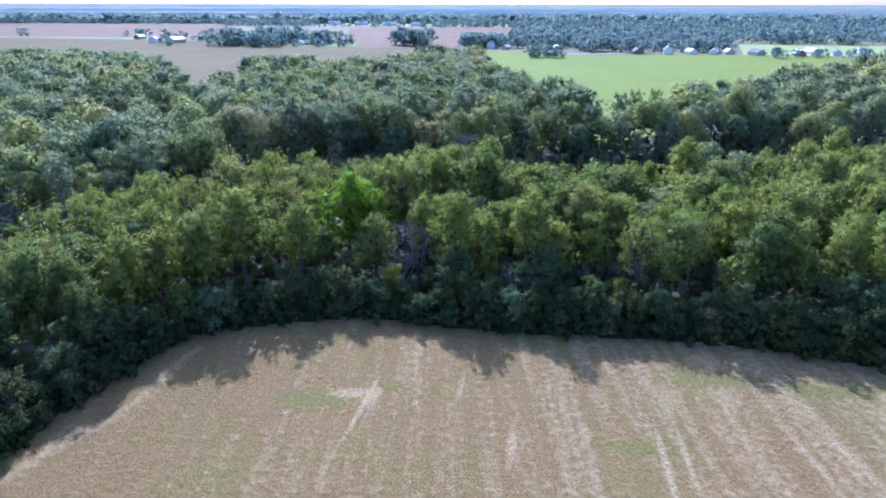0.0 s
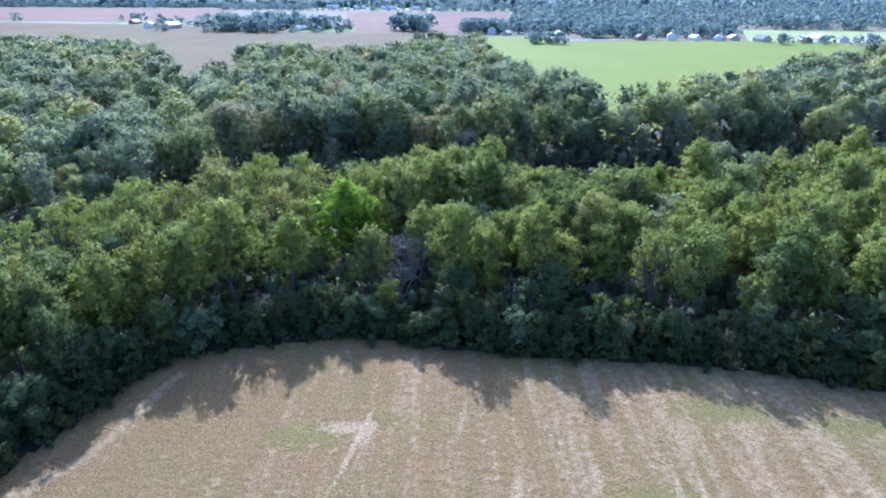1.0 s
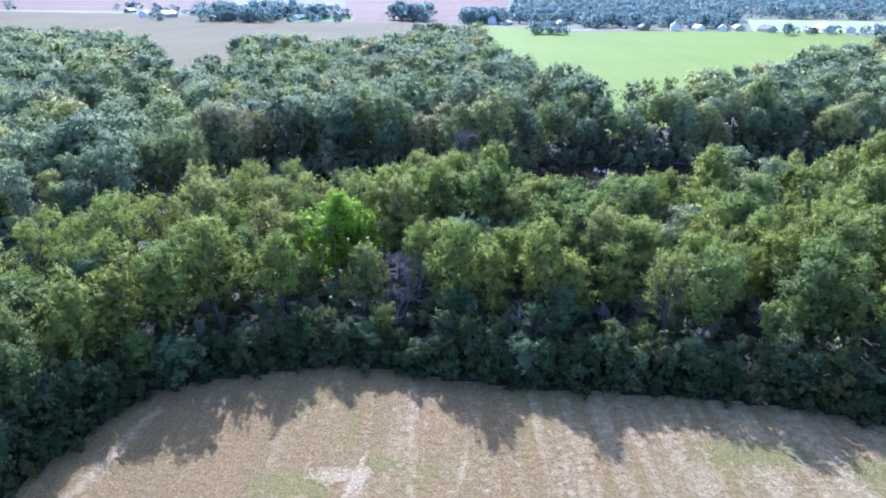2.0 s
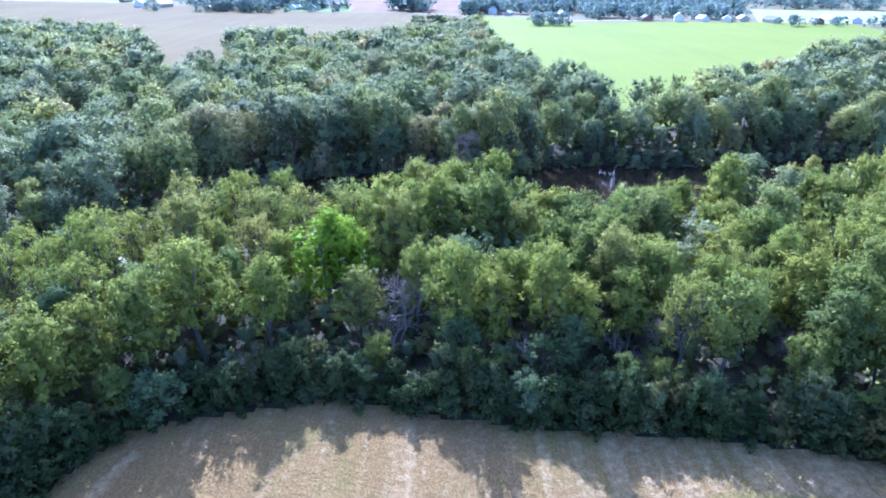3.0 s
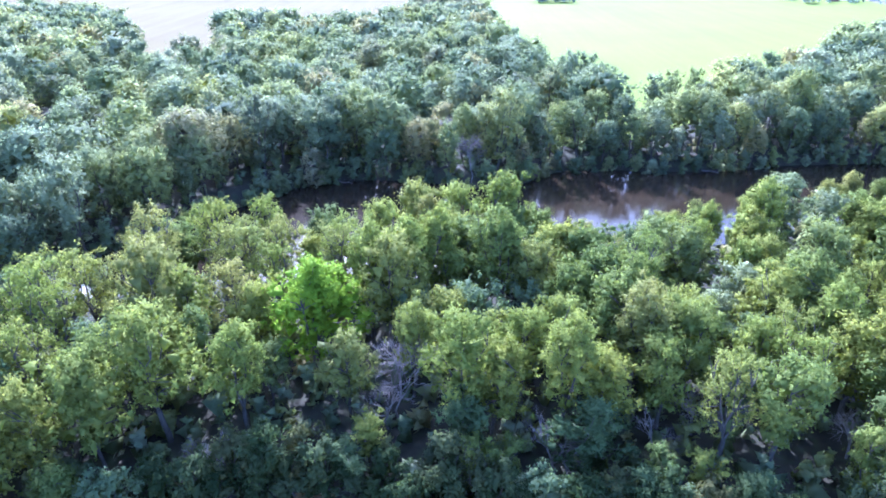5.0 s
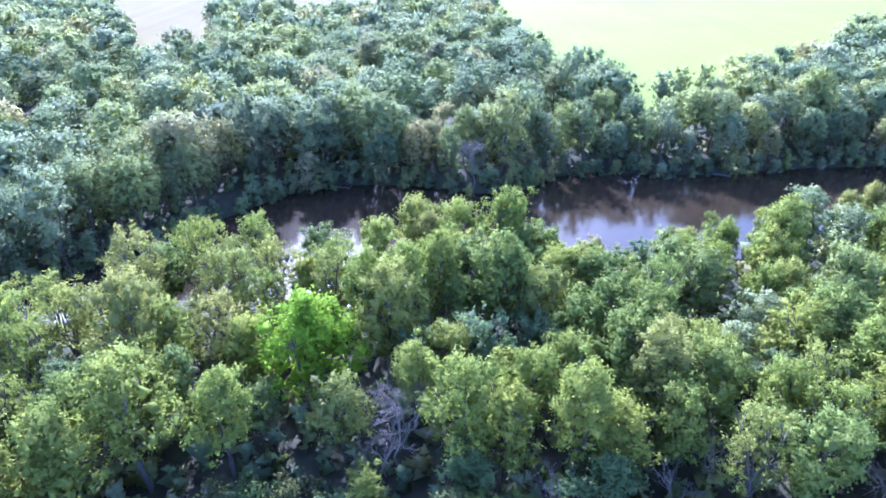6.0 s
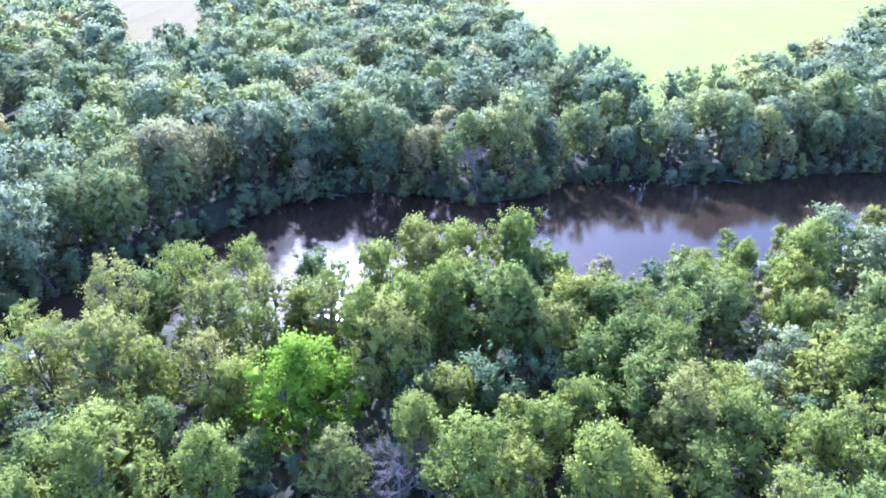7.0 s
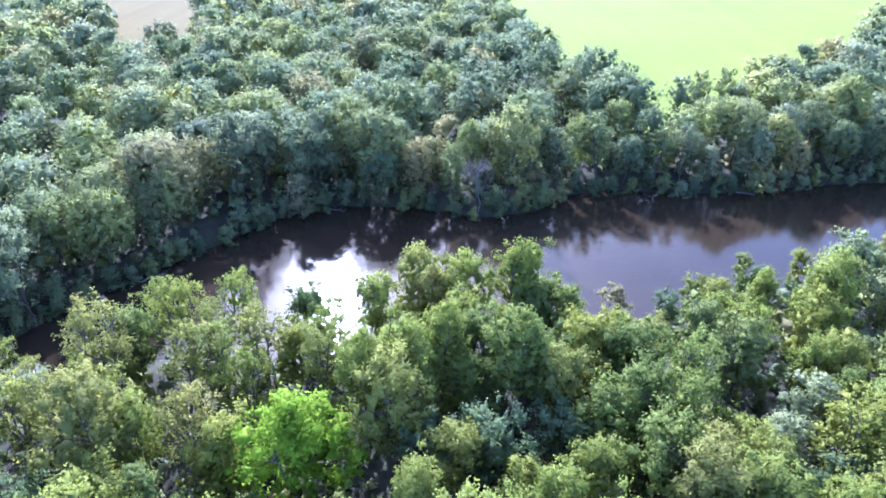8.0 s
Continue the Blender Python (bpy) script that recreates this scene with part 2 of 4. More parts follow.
sand = plain("pale_sand", (0.50, 0.44, 0.35), 0.95, 0.2, 0.8, 0.1)


# ---- meshes ----
def mesh_of(name, verts, faces, material, tint=None, normals=None):
    me = bpy.data.meshes.new(name)
    verts = np.asarray(verts, dtype=np.float32)
    faces = np.asarray(faces, dtype=np.int32)
    n, k = faces.shape
    me.vertices.add(len(verts))
    me.vertices.foreach_set("co", verts.ravel())
    me.loops.add(n * k)
    me.loops.foreach_set("vertex_index", faces.ravel())
    me.polygons.add(n)
    me.polygons.foreach_set("loop_start", np.arange(0, n * k, k, dtype=np.int32))
    me.polygons.foreach_set("loop_total", np.full(n, k, dtype=np.int32))
    me.materials.append(material)
    if tint is not None:
        a = me.attributes.new("tint", "FLOAT", "FACE")
        a.data.foreach_set("value", np.asarray(tint, dtype=np.float32))
    me.update()
    me.validate()
    if normals is not None:
        a = me.attributes.new("custom_normal", "FLOAT_VECTOR", "POINT")
        a.data.foreach_set("vector", np.asarray(normals, dtype=np.float32).ravel())
    return me


def part(name, bm, material, parent, label=""):
    """One mesh object under a thing or a part, from a bmesh or a ready mesh."""
    if isinstance(bm, bmesh.types.BMesh):
        me = bpy.data.meshes.new(name)
        bm.to_mesh(me)
        bm.free()
        me.materials.append(material)
    else:
        me = bm
    ob = new(name, me)
    ob.parent = parent
    return tagged(ob, label)


def box(bm, x0, x1, y0, y1, z0, z1, bevel=0.0):
    r = bmesh.ops.create_cube(bm, size=1, matrix=Matrix.Translation(((x0 + x1) / 2, (y0 + y1) / 2, (z0 + z1) / 2)) @ Matrix.Diagonal((x1 - x0, y1 - y0, z1 - z0, 1)))
    if bevel:
        edges = list({e for v in r["verts"] for e in v.link_edges})
        bmesh.ops.bevel(bm, geom=edges, offset=bevel, segments=1, affect="EDGES")


class Tubes:
    """Collects tapered tubes for trunks and limbs."""

    def __init__(self):
        self.v, self.f, self.n = [], [], 0

    def add(self, pts, radii, sides=6):
        pts = np.asarray(pts, float)
        ang = np.arange(sides) * 2 * np.pi / sides
        ring = []
        for i, (p, r) in enumerate(zip(pts, radii)):
            d = pts[min(i + 1, len(pts) - 1)] - pts[max(i - 1, 0)]
            d = d / (np.linalg.norm(d) + 1e-9)
            a = np.cross(d, (0.31, 0.95, 0.05) if abs(d[1]) < 0.9 else (1, 0, 0))
            a /= np.linalg.norm(a)
            b = np.cross(d, a)
            ring.append(p + r * (np.cos(ang)[:, None] * a + np.sin(ang)[:, None] * b))
        self.v.append(np.concatenate(ring))
        for i in range(len(pts) - 1):
            o = self.n + i * sides
            for s in range(sides):
                t = (s + 1) % sides
                self.f.append((o + s, o + t, o + sides + t, o + sides + s))
        self.n += len(pts) * sides

    def mesh(self, name, material):
        return mesh_of(name, np.concatenate(self.v), self.f, material)


def bent(rng, a, b, n, sag):
    """A crooked line from a to b."""
    a, b = np.asarray(a, float), np.asarray(b, float)
    u = np.linspace(0, 1, n)[:, None]
    p = a + (b - a) * u
    p[1:-1] += rng.normal(0, sag, (n - 2, 3))
    p[:, 2] += np.sin(u[:, 0] * np.pi) * sag * 0.6
    return p


def unit(v):
    return v / (np.linalg.norm(v, axis=-1, keepdims=True) + 1e-9)


TETRA_V = np.array([(1, 1, 1), (-1, -1, 1), (-1, 1, -1), (1, -1, -1)], float) * 0.75
TETRA_F = np.array([(0, 1, 2), (0, 3, 1), (0, 2, 3), (1, 3, 2)])


def leaves(rng, centres, radii, n, size, flat=0.75, shell=0.4, core=0.7, round_=0.42):
    """n pointed leaf sprays on the shells of foliage puffs, and the puffs' dense hearts: triangles, three vertices each."""
    top = centres[:, 2].max()
    w = radii ** 2 * (0.35 + 0.65 * centres[:, 2] / top)
    which = rng.choice(len(centres), n, p=w / w.sum())
    d = rng.normal(0, 1, (n, 3))
    d[:, 2] += 0.45
    d = unit(d)
    r = radii[which] * (shell + (1.5 - shell) * rng.random(n))
    stretch = (0.65 + 0.75 * rng.random((len(centres), 3))) * (1, 1, flat)
    p = centres[which] + d * r[:, None] * stretch[which]
    nrm = unit(d * 0.75 + (0, 0, 0.4) + rng.normal(0, 0.65, (n, 3)))
    t = unit(np.cross(nrm, rng.normal(0, 1, (n, 3))))
    s = np.cross(nrm, t)
    L = (size * (0.65 + 0.7 * rng.random(n)))[:, None]
    W = L * (0.75 + 0.35 * rng.random(n))[:, None]
    v = np.stack([p - t * L * 0.5 + s * W * 0.5, p - t * L * 0.5 - s * W * 0.5, p + t * L * 0.7], 1).reshape(-1, 3)
    d, nrm = np.repeat(d, 3, 0), np.repeat(nrm, 3, 0)
    if core:
        # the crown's shaded heart: bigger masses drawn in towards its middle
        k = np.arange(0, len(centres), 7)
        axis_mid = np.array([centres[:, 0].mean(), centres[:, 1].mean(), 0.55 * centres[:, 2].min() + 0.45 * top])
        inner = axis_mid + (centres[k] - axis_mid) * (0.5, 0.5, 0.72)
        centres_all = np.concatenate([centres, inner])
        radii_all = np.concatenate([radii, radii[k] * 2.0])
        stretch = np.concatenate([stretch, np.ones((len(k), 3))])
        m = len(centres_all)
        turn = rng.random(m) * 6.283
        cs, sn = np.cos(turn)[:, None], np.sin(turn)[:, None]
        tv = np.stack([TETRA_V[None, :, 0] * cs - TETRA_V[None, :, 1] * sn, TETRA_V[None, :, 0] * sn + TETRA_V[None, :, 1] * cs, np.repeat(TETRA_V[None, :, 2], m, 0)], -1)
        jit = tv * (radii_all[:, None, None] * core * (0.75 + 0.5 * rng.random((m, 4, 1)))) + rng.normal(0, 0.15, (m, 4, 3)) * radii_all[:, None, None]
        jit *= stretch[:, None, :]
        hearts = centres_all[:, None, :] + jit
        v = np.concatenate([v, hearts[:, TETRA_F].reshape(-1, 3)])
        d = np.concatenate([d, unit(jit[:, TETRA_F].reshape(-1, 3))])
        nrm = np.concatenate([nrm, d[3 * n:]])
    # foliage takes its light as rounded masses: each leaf leans towards its puff's and its crown's outside
    low, high = centres[:, 2].min(), top
    mid = np.array([centres[:, 0].mean(), centres[:, 1].mean(), low + 0.45 * (high - low)])
    reach = np.array([centres[:, 0].std() + 1e-6, centres[:, 1].std() + 1e-6, 1.35 * centres[:, 2].std() + 1e-6])
    nv = unit(round_ * unit((v - mid) / reach) + 0.28 * d + 0.48 * nrm).reshape(-1, 3, 3)
    tri = v.reshape(-1, 3, 3)
    geo = np.cross(tri[:, 1] - tri[:, 0], tri[:, 2] - tri[:, 0])
    back = (geo * nv.mean(1)).sum(1) < 0
    tri[back], nv[back] = tri[back][:, ::-1], nv[back][:, ::-1]
    return tri.reshape(-1, 3), nv.reshape(-1, 3)


PROFILE = {
    "round": lambda u: np.sin(np.pi * np.clip(u, 0, 1) ** 0.85) ** 0.55,
    "upright": lambda u: np.clip(0.45 + 0.75 * u, 0, 1) * np.clip((1.04 - u) / 0.28, 0, 1) ** 0.5,
    "dome": lambda u: np.clip((1.02 - u), 0, 1) ** 0.45 * np.clip(0.55 + u * 1.2, 0, 1),
    "cone": lambda u: np.clip(1.05 - u, 0, 1) ** 0.7 * np.clip(0.4 + 3 * u, 0, 1),
}


def crown_clumps(rng, H, R, base, shape, n, cr):
    """Centres and sizes of leaf puffs, gathered along boughs that rise to an uneven outline."""
    boughs = max(4, n // 6)
    u = ((np.arange(boughs) + rng.random(boughs)) / boughs) ** 0.8
    a = np.arange(boughs) * 2.39996 + rng.normal(0, 0.45, boughs)
    lob = 1 + 0.2 * np.sin(2 * a + rng.random() * 6) + 0.14 * np.sin(3 * a + rng.random() * 6)
    rad = np.clip(R - cr * 0.6, 0.1 * R, None) * PROFILE[shape](u) * (0.72 + 0.36 * rng.random(boughs)) * lob
    h = base + (H - base - cr * 0.7) * np.clip(u + rng.normal(0, 0.04, boughs), 0, 1)
    tip = np.stack([rad * np.cos(a), rad * np.sin(a), h], 1)
    foot = np.stack([0.1 * tip[:, 0], 0.1 * tip[:, 1], np.clip(h - rad * 0.75 - 0.05 * H, base * 0.8, None)], 1)
    k = rng.integers(0, boughs, n)
    k[:boughs] = np.arange(boughs)
    along_ = 1 - 0.55 * rng.random(n) ** 1.3
    along_[:boughs] = 1.0
    c = foot[k] + (tip[k] - foot[k]) * along_[:, None] + rng.normal(0, 0.13 * R, (n, 3)) * (1, 1, 0.7) * (0.4 + along_[:, None] * 0.6)
    return c, cr * (0.6 + 0.75 * rng.random(n))


def canopy_clumps(rng, H, R, base, n, cr):
    """Centres and sizes of leaf puffs over a lobed dome, close set on its outside."""
    u = (np.arange(n) + 0.5) / n
    up = 1 - 1.55 * u
    a = np.arange(n) * 2.39996 + rng.normal(0, 0.25, n)
    side = np.sqrt(np.clip(1 - up * up, 0, 1))
    k = rng.integers(2, 4)
    lob = 1 + 0.13 * np.sin(k * a + rng.random() * 6 + 2 * up) + 0.11 * np.sin((k + 2) * a + rng.random() * 6 - 3 * up)
    lob *= 0.86 + 0.2 * rng.random(n)
    mid = base + 0.5 * (H - base)
    tall = (H - base) * 0.5
    c = np.stack([np.cos(a) * side * (R - 0.6 * cr) * lob, np.sin(a) * side * (R - 0.6 * cr) * lob, mid + up * (tall - 0.5 * cr) * (0.5 + 0.5 * lob)], 1)
    return c, cr * (0.65 + 0.7 * rng.random(n))


def wood_of(rng, H, R, base, centres, stems, girth, limbs):
    """Trunk, rising stems and limbs that reach into the clumps."""
    tb = Tubes()
    fork = base * (0.55 + 0.3 * rng.random()) if stems > 1 else base
    top = np.array([rng.normal(0, 0.3), rng.normal(0, 0.3), H * 0.9])
    lines = []
    if stems == 1:
        lines.append((bent(rng, (0, 0, -0.4), top, 7, 0.22), girth))
    else:
        foot = bent(rng, (0, 0, -0.4), (rng.normal(0, 0.3), rng.normal(0, 0.3), fork), 4, 0.1)
        tb.add(foot, np.linspace(girth * 1.25, girth, 4), 7)
        for k in range(stems):
            a = 2 * np.pi * (k + 0.6 * rng.random()) / stems
            out = R * (0.25 + 0.4 * rng.random())
            lines.append((bent(rng, foot[-1], (out * np.cos(a), out * np.sin(a), H * (0.78 + 0.14 * rng.random())), 6, 0.28), girth * 0.62))
    for p, g in lines:
        tb.add(p, np.linspace(g, g * 0.12, len(p)), 6)
    order = rng.permutation(len(centres))[:limbs]
    for i in order:
        c = centres[i]
        best = min((np.linalg.norm(q - (c[0], c[1], max(0.5, c[2] - 1.6))) , q, g) for p, g in ((p, g) for p, g in lines) for q in p[1:-1].tolist() and [p[j] for j in range(1, len(p) - 1)] if q[2] < c[2]) if any(q[2] < c[2] for p, g in lines for q in p[1:-1]) else None
        if best is None:
            continue
        q, g = best[1], best[2]
        tb.add(bent(rng, q, c, 4, 0.12), np.linspace(g * 0.42, 0.025, 4), 3)
    return tb


def grow(seed, H, R, base, shape, n, cr, count, size, leaf_mat, bark_mat=None, stems=1, girth=0.24, limbs=14, flat=0.75, core=0.55, round_=0.42):
    """Meshes of one tree: (trunk, crown)."""
    rng = np.random.default_rng(seed)
    c, r = canopy_clumps(rng, H, R, base, n, cr) if shape == "canopy" else crown_clumps(rng, H, R, base, shape, n, cr)
    tb = wood_of(rng, H, R, base, c, stems, girth, limbs)
    v, nv = leaves(rng, c, r, int(0.84 * count), 1.06 * size, flat, core=core, round_=round_)
    return (tb.mesh("trunk", bark_mat or bark), mesh_of("crown", v, np.arange(len(v)).reshape(-1, 3), leaf_mat, normals=nv))


def bare(seed, H, R, girth, depth, bark_mat):
    """A leafless tree: branches that fork down to twigs."""
    rng = np.random.default_rng(seed)
    tb = Tubes()

    def limb(p, d, length, g, k):
        q = p + d * length
        tb.add(bent(rng, p, q, 4, length * 0.05), np.linspace(max(g, 0.013), max(g * 0.6, 0.008), 4), 5 if k > 1 else 3)
        if k == 0:
            return
        for _ in range(4):
            nd = unit(d + rng.normal(0, 0.48, 3) + (0, 0, 0.12))
            limb(p + d * length * (0.55 + 0.45 * rng.random()), nd, length * (0.55 + 0.2 * rng.random()), g * 0.54, k - 1)

    limb(np.array((0, 0, -0.4)), np.array((0.03, 0.02, 1.0)), H * 0.42, girth, depth)
    return tb.mesh("trunk", bark_mat)


def stand(name, meshes, place, turn, scale, label, category="tree", group="", lean=(0.0, 0.0)):
    """A tree or shrub: an Empty at its foot with trunk and crown under it."""
    root = new(name)
    root.empty_display_size = 0.5
    root.matrix_basis = Matrix.LocRotScale(place, Euler((lean[0], lean[1], turn)), scale)
    for n, me in zip(("trunk", "crown"), meshes):
        if me is not None:
            ob = new(n, me)
            ob.parent = root
    return tagged(root, label, category, group)


# ---- plan ----
FIELD_EDGE = [(-56, 20), (-54, 45), (-52.5, 61), (-49.5, 72), (-45, 85), (-41, 92), (-30, 96), (-17, 99), (-9, 98), (1, 95.2), (17, 93), (34, 92), (49, 89.5), (60, 86), (75, 80), (100, 70), (150, 50)]
NEAR_BANK = [(-100, 20), (-90, 60), (-81, 97), (-77, 120), (-75, 140), (-68, 151), (-55, 158), (-40, 159), (-20, 157), (0, 160), (25, 164), (50, 174), (80, 183), (110, 192), (150, 198), (440, 205)]
FAR_BANK = [(-140, 20), (-128, 60), (-118, 95), (-105, 125), (-92, 147), (-82, 159.5), (-75, 172.5), (-67, 183), (-59.5, 190.5), (-53, 198.5), (-43, 211), (-30, 217), (-12, 217), (7, 211.5), (22, 215.5), (28, 224), (42, 229), (58, 226.5), (75, 227), (101, 233), (120, 235), (160, 238), (440, 250)]
WATER = -3.0
BELT = FIELD_EDGE + [(150, 196)] + NEAR_BANK[-3::-1]
LANE = [(-170, 196), (-126, 222), (-128, 290), (-125, 330)]
WEST_WOOD = FAR_BANK[:16] + [(42, 330), (34, 398), (25, 450), (20, 556), (-28, 554), (-37, 452), (-72, 442), (-110, 447), (-137, 442), (-119, 372), (-113, 342), (-141, 334), (-169, 400), (-230, 484), (-291, 502), (-420, 480), (-420, 20)]
EAST_WOOD = FAR_BANK[15:] + [(560, 620), (440, 600), (310, 478), (205, 392), (142, 322), (105, 284), (80, 268), (66, 246), (54, 268), (44, 300), (42, 330)]


def inside(px, py, poly):
    px, py = np.asarray(px, float), np.asarray(py, float)
    hit = np.zeros(px.shape, bool)
    for (x0, y0), (x1, y1) in zip(poly, poly[1:] + poly[:1]):
        if y0 != y1:
            hit ^= ((y0 > py) != (y1 > py)) & (px < (x1 - x0) * (py - y0) / (y1 - y0) + x0)
    return hit


def from_line(px, py, line):
    px, py = np.asarray(px, float), np.asarray(py, float)
    best = np.full(px.shape, 1e9)
    for (x0, y0), (x1, y1) in zip(line, line[1:]):
        dx, dy = x1 - x0, y1 - y0
        t = np.clip(((px - x0) * dx + (py - y0) * dy) / (dx * dx + dy * dy), 0, 1)
        best = np.minimum(best, np.hypot(px - x0 - t * dx, py - y0 - t * dy))
    return best


RIVER = NEAR_BANK + FAR_BANK[::-1]


def ground_z(px, py):
    """Flat land, falling to the river bed between the banks."""
    d = np.minimum(from_line(px, py, NEAR_BANK), from_line(px, py, FAR_BANK))
    s = np.where(inside(px, py, RIVER), d, -d)
    u = np.clip((s + 6.0) / 9.5, 0, 1)
    far = np.clip((np.asarray(py, float) - 2200) / 2600, 0, 1.2)
    return -5.2 * u * u * (3 - 2 * u) + 0.6 + 42.0 * far * far


def scatter(poly, gap, rng, jitter=0.34, window=None):
    xs, ys = [p[0] for p in poly], [p[1] for p in poly]
    x0, x1, y0, y1 = min(xs), max(xs), min(ys), max(ys)
    if window:
        x0, x1, y0, y1 = max(x0, window[0]), min(x1, window[1]), max(y0, window[2]), min(y1, window[3])
    out = []
    ny = int((y1 - y0) / (gap * 0.866)) + 1
    nx = int((x1 - x0) / gap) + 1
    j, i = np.meshgrid(np.arange(ny), np.arange(nx), indexing="ij")
    px = x0 + (i + 0.5 * (j % 2)) * gap + rng.normal(0, jitter * gap * 0.6, i.shape)
    py = y0 + j * gap * 0.866 + rng.normal(0, jitter * gap * 0.6, i.shape)
    keep = inside(px, py, poly)
    return np.stack([px[keep], py[keep]], 1)


# ---- ground, water and fields ----
def axis(*pieces):
    return np.unique(np.concatenate([np.arange(a, b, s) for a, b, s in pieces]))


gx = axis((-6000, -600, 600), (-600, -150, 30), (-150, 130, 2.5), (130, 450, 20), (450, 6001, 555))
gy = axis((-600, 0, 60), (0, 250, 2.5), (250, 400, 15), (400, 1000, 100), (1000, 6001, 250))
mx, my = np.meshgrid(gx, gy)
mz = ground_z(mx.ravel(), my.ravel())
gi = np.arange(len(gx) * len(gy)).reshape(len(gy), len(gx))
gf = np.stack([gi[:-1, :-1], gi[:-1, 1:], gi[1:, 1:], gi[1:, :-1]], -1).reshape(-1, 4)
ground_mat, gnt, gbsdf = nodes("land")
glitter = noise_tex(gnt, position(gnt), 0.4, 6.0)
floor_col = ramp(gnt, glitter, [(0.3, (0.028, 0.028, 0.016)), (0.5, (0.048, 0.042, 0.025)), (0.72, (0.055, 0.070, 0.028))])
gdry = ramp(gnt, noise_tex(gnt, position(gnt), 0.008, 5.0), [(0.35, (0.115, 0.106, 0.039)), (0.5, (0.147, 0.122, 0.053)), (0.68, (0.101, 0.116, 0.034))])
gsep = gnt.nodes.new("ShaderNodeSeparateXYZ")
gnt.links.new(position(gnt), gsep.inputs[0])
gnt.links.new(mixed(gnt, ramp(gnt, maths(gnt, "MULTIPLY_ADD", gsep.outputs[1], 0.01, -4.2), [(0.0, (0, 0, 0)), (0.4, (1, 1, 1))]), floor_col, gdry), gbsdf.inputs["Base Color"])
gbsdf.inputs["Roughness"].default_value = 0.95
bump(gnt, gbsdf, glitter, 0.8, 0.2)
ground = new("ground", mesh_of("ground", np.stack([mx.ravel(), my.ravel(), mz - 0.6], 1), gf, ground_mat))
tagged(ground, "flat river land with leaf litter and dry grass", "ground", kind="structure")


def sheet(name, poly, z, material, label, category="field"):
    bm = bmesh.new()
    f = bm.faces.new([bm.verts.new((x, y, z)) for x, y in poly])
    if f.normal.z < 0:
        bmesh.ops.reverse_faces(bm, faces=[f])
    bmesh.ops.triangulate(bm, faces=bm.faces[:])
    ob = part(name, bm, material, None)
    return tagged(ob, label, category, kind="structure")


def hay_field():
    """Mown field with low swells, up to just under the first trees."""
    poly = [(x - 2.5 if x < -35 else x, y + (2.5 if x > -45 else 0)) for x, y in FIELD_EDGE] + [(160, -60), (-60, -60)]
    xs, ys = np.arange(-66, 152, 1.0), np.concatenate([np.arange(-60, 40, 10.0), np.arange(40, 106, 1.0)])
    px, py = np.meshgrid(xs, ys)
    ok = inside(px.ravel(), py.ravel(), poly)
    pz = 0.09 + 0.05 * np.sin(px.ravel() * 0.5 + 0.13 * py.ravel()) * np.sin(py.ravel() * 0.11)
    idx = np.arange(px.size).reshape(px.shape)
    q = np.stack([idx[:-1, :-1], idx[:-1, 1:], idx[1:, 1:], idx[1:, :-1]], -1).reshape(-1, 4)
    q = q[ok[q].all(1)]
    used = np.unique(q)
    remap = np.zeros(px.size, int)
    remap[used] = np.arange(len(used))
    v = np.stack([px.ravel(), py.ravel(), pz], 1)[used]
    me = mesh_of("hay_field", v, remap[q], hay)
    margin = [(-54, 40), (-52.5, 56), (-49.5, 63), (-44.5, 71), (-42.2, 78), (-41, 86), (-39.8, 89.5)]
    a = me.attributes.new("bare", "FLOAT", "POINT")
    a.data.foreach_set("value", np.clip(1.0 - from_line(v[:, 0], v[:, 1], margin) / 2.0, 0, 1).astype(np.float32))
    me.polygons.foreach_set("use_smooth", np.ones(len(me.polygons), bool))
    tagged(new("hay_field", me), "mown tan hay field with pale bleached swaths", "field", kind="structure")


hay_field()


def river():
    """The water between the banks, pushed a little under both shores."""
    n = [(x + (2 if x < -70 else 0), y - 2) for x, y in NEAR_BANK]
    f = [(x - (2 if x < -50 else 0), y + 2) for x, y in FAR_BANK]
    tagged(sheet("river_water", n + f[::-1], WATER, water_mat, "still muddy brown river between wooded banks", "river"), kind="structure")


river()
sheet("green_field", [(20, 812), (20, 491), (20, 371), (25, 300), (62, 246), (80, 266), (105, 284), (142, 322), (205, 392), (310, 478), (400, 590), (420, 740), (335, 752), (250, 756), (130, 730), (100, 800)], 0.10, green_crop, "bright green crop field between woods")
sheet("meadow_east", [(330, 752), (420, 742), (620, 720), (900, 800), (980, 900), (640, 925), (410, 962)], 0.12, pale_crop, "pale green meadow beyond the houses")
sheet("stubble_west", [(-200, 470), (-165, 318), (-105, 318), (-100, 480), (-30, 560), (20, 560), (28, 810), (-60, 860), (-160, 872), (-480, 1030), (-800, 1104), (-1400, 1104), (-1000, 700), (-420, 490), (-224, 492)], 0.10, tan_crop, "dry tan stubble field behind the wood")
sheet("soil_field_north", [(-140, 880), (28, 860), (70, 980), (140, 1650), (-250, 1620)], 0.14, brown_crop, "reddish bare soil field")
sheet("soil_field_west", [(-1500, 1150), (-560, 1140), (-420, 1260), (-600, 1850), (-1700, 1900)], 0.16, brown_crop, "reddish bare soil field")
sheet("pale_field_far", [(-420, 1900), (140, 1720), (160, 1850), (-520, 2150)], 0.16, pale_crop, "pale strip of meadow far off")
sheet("lawn_west", [(-215, 880), (-130, 890), (-135, 960), (-230, 950)], 0.16, lawn, "mown green lawn by farm buildings")
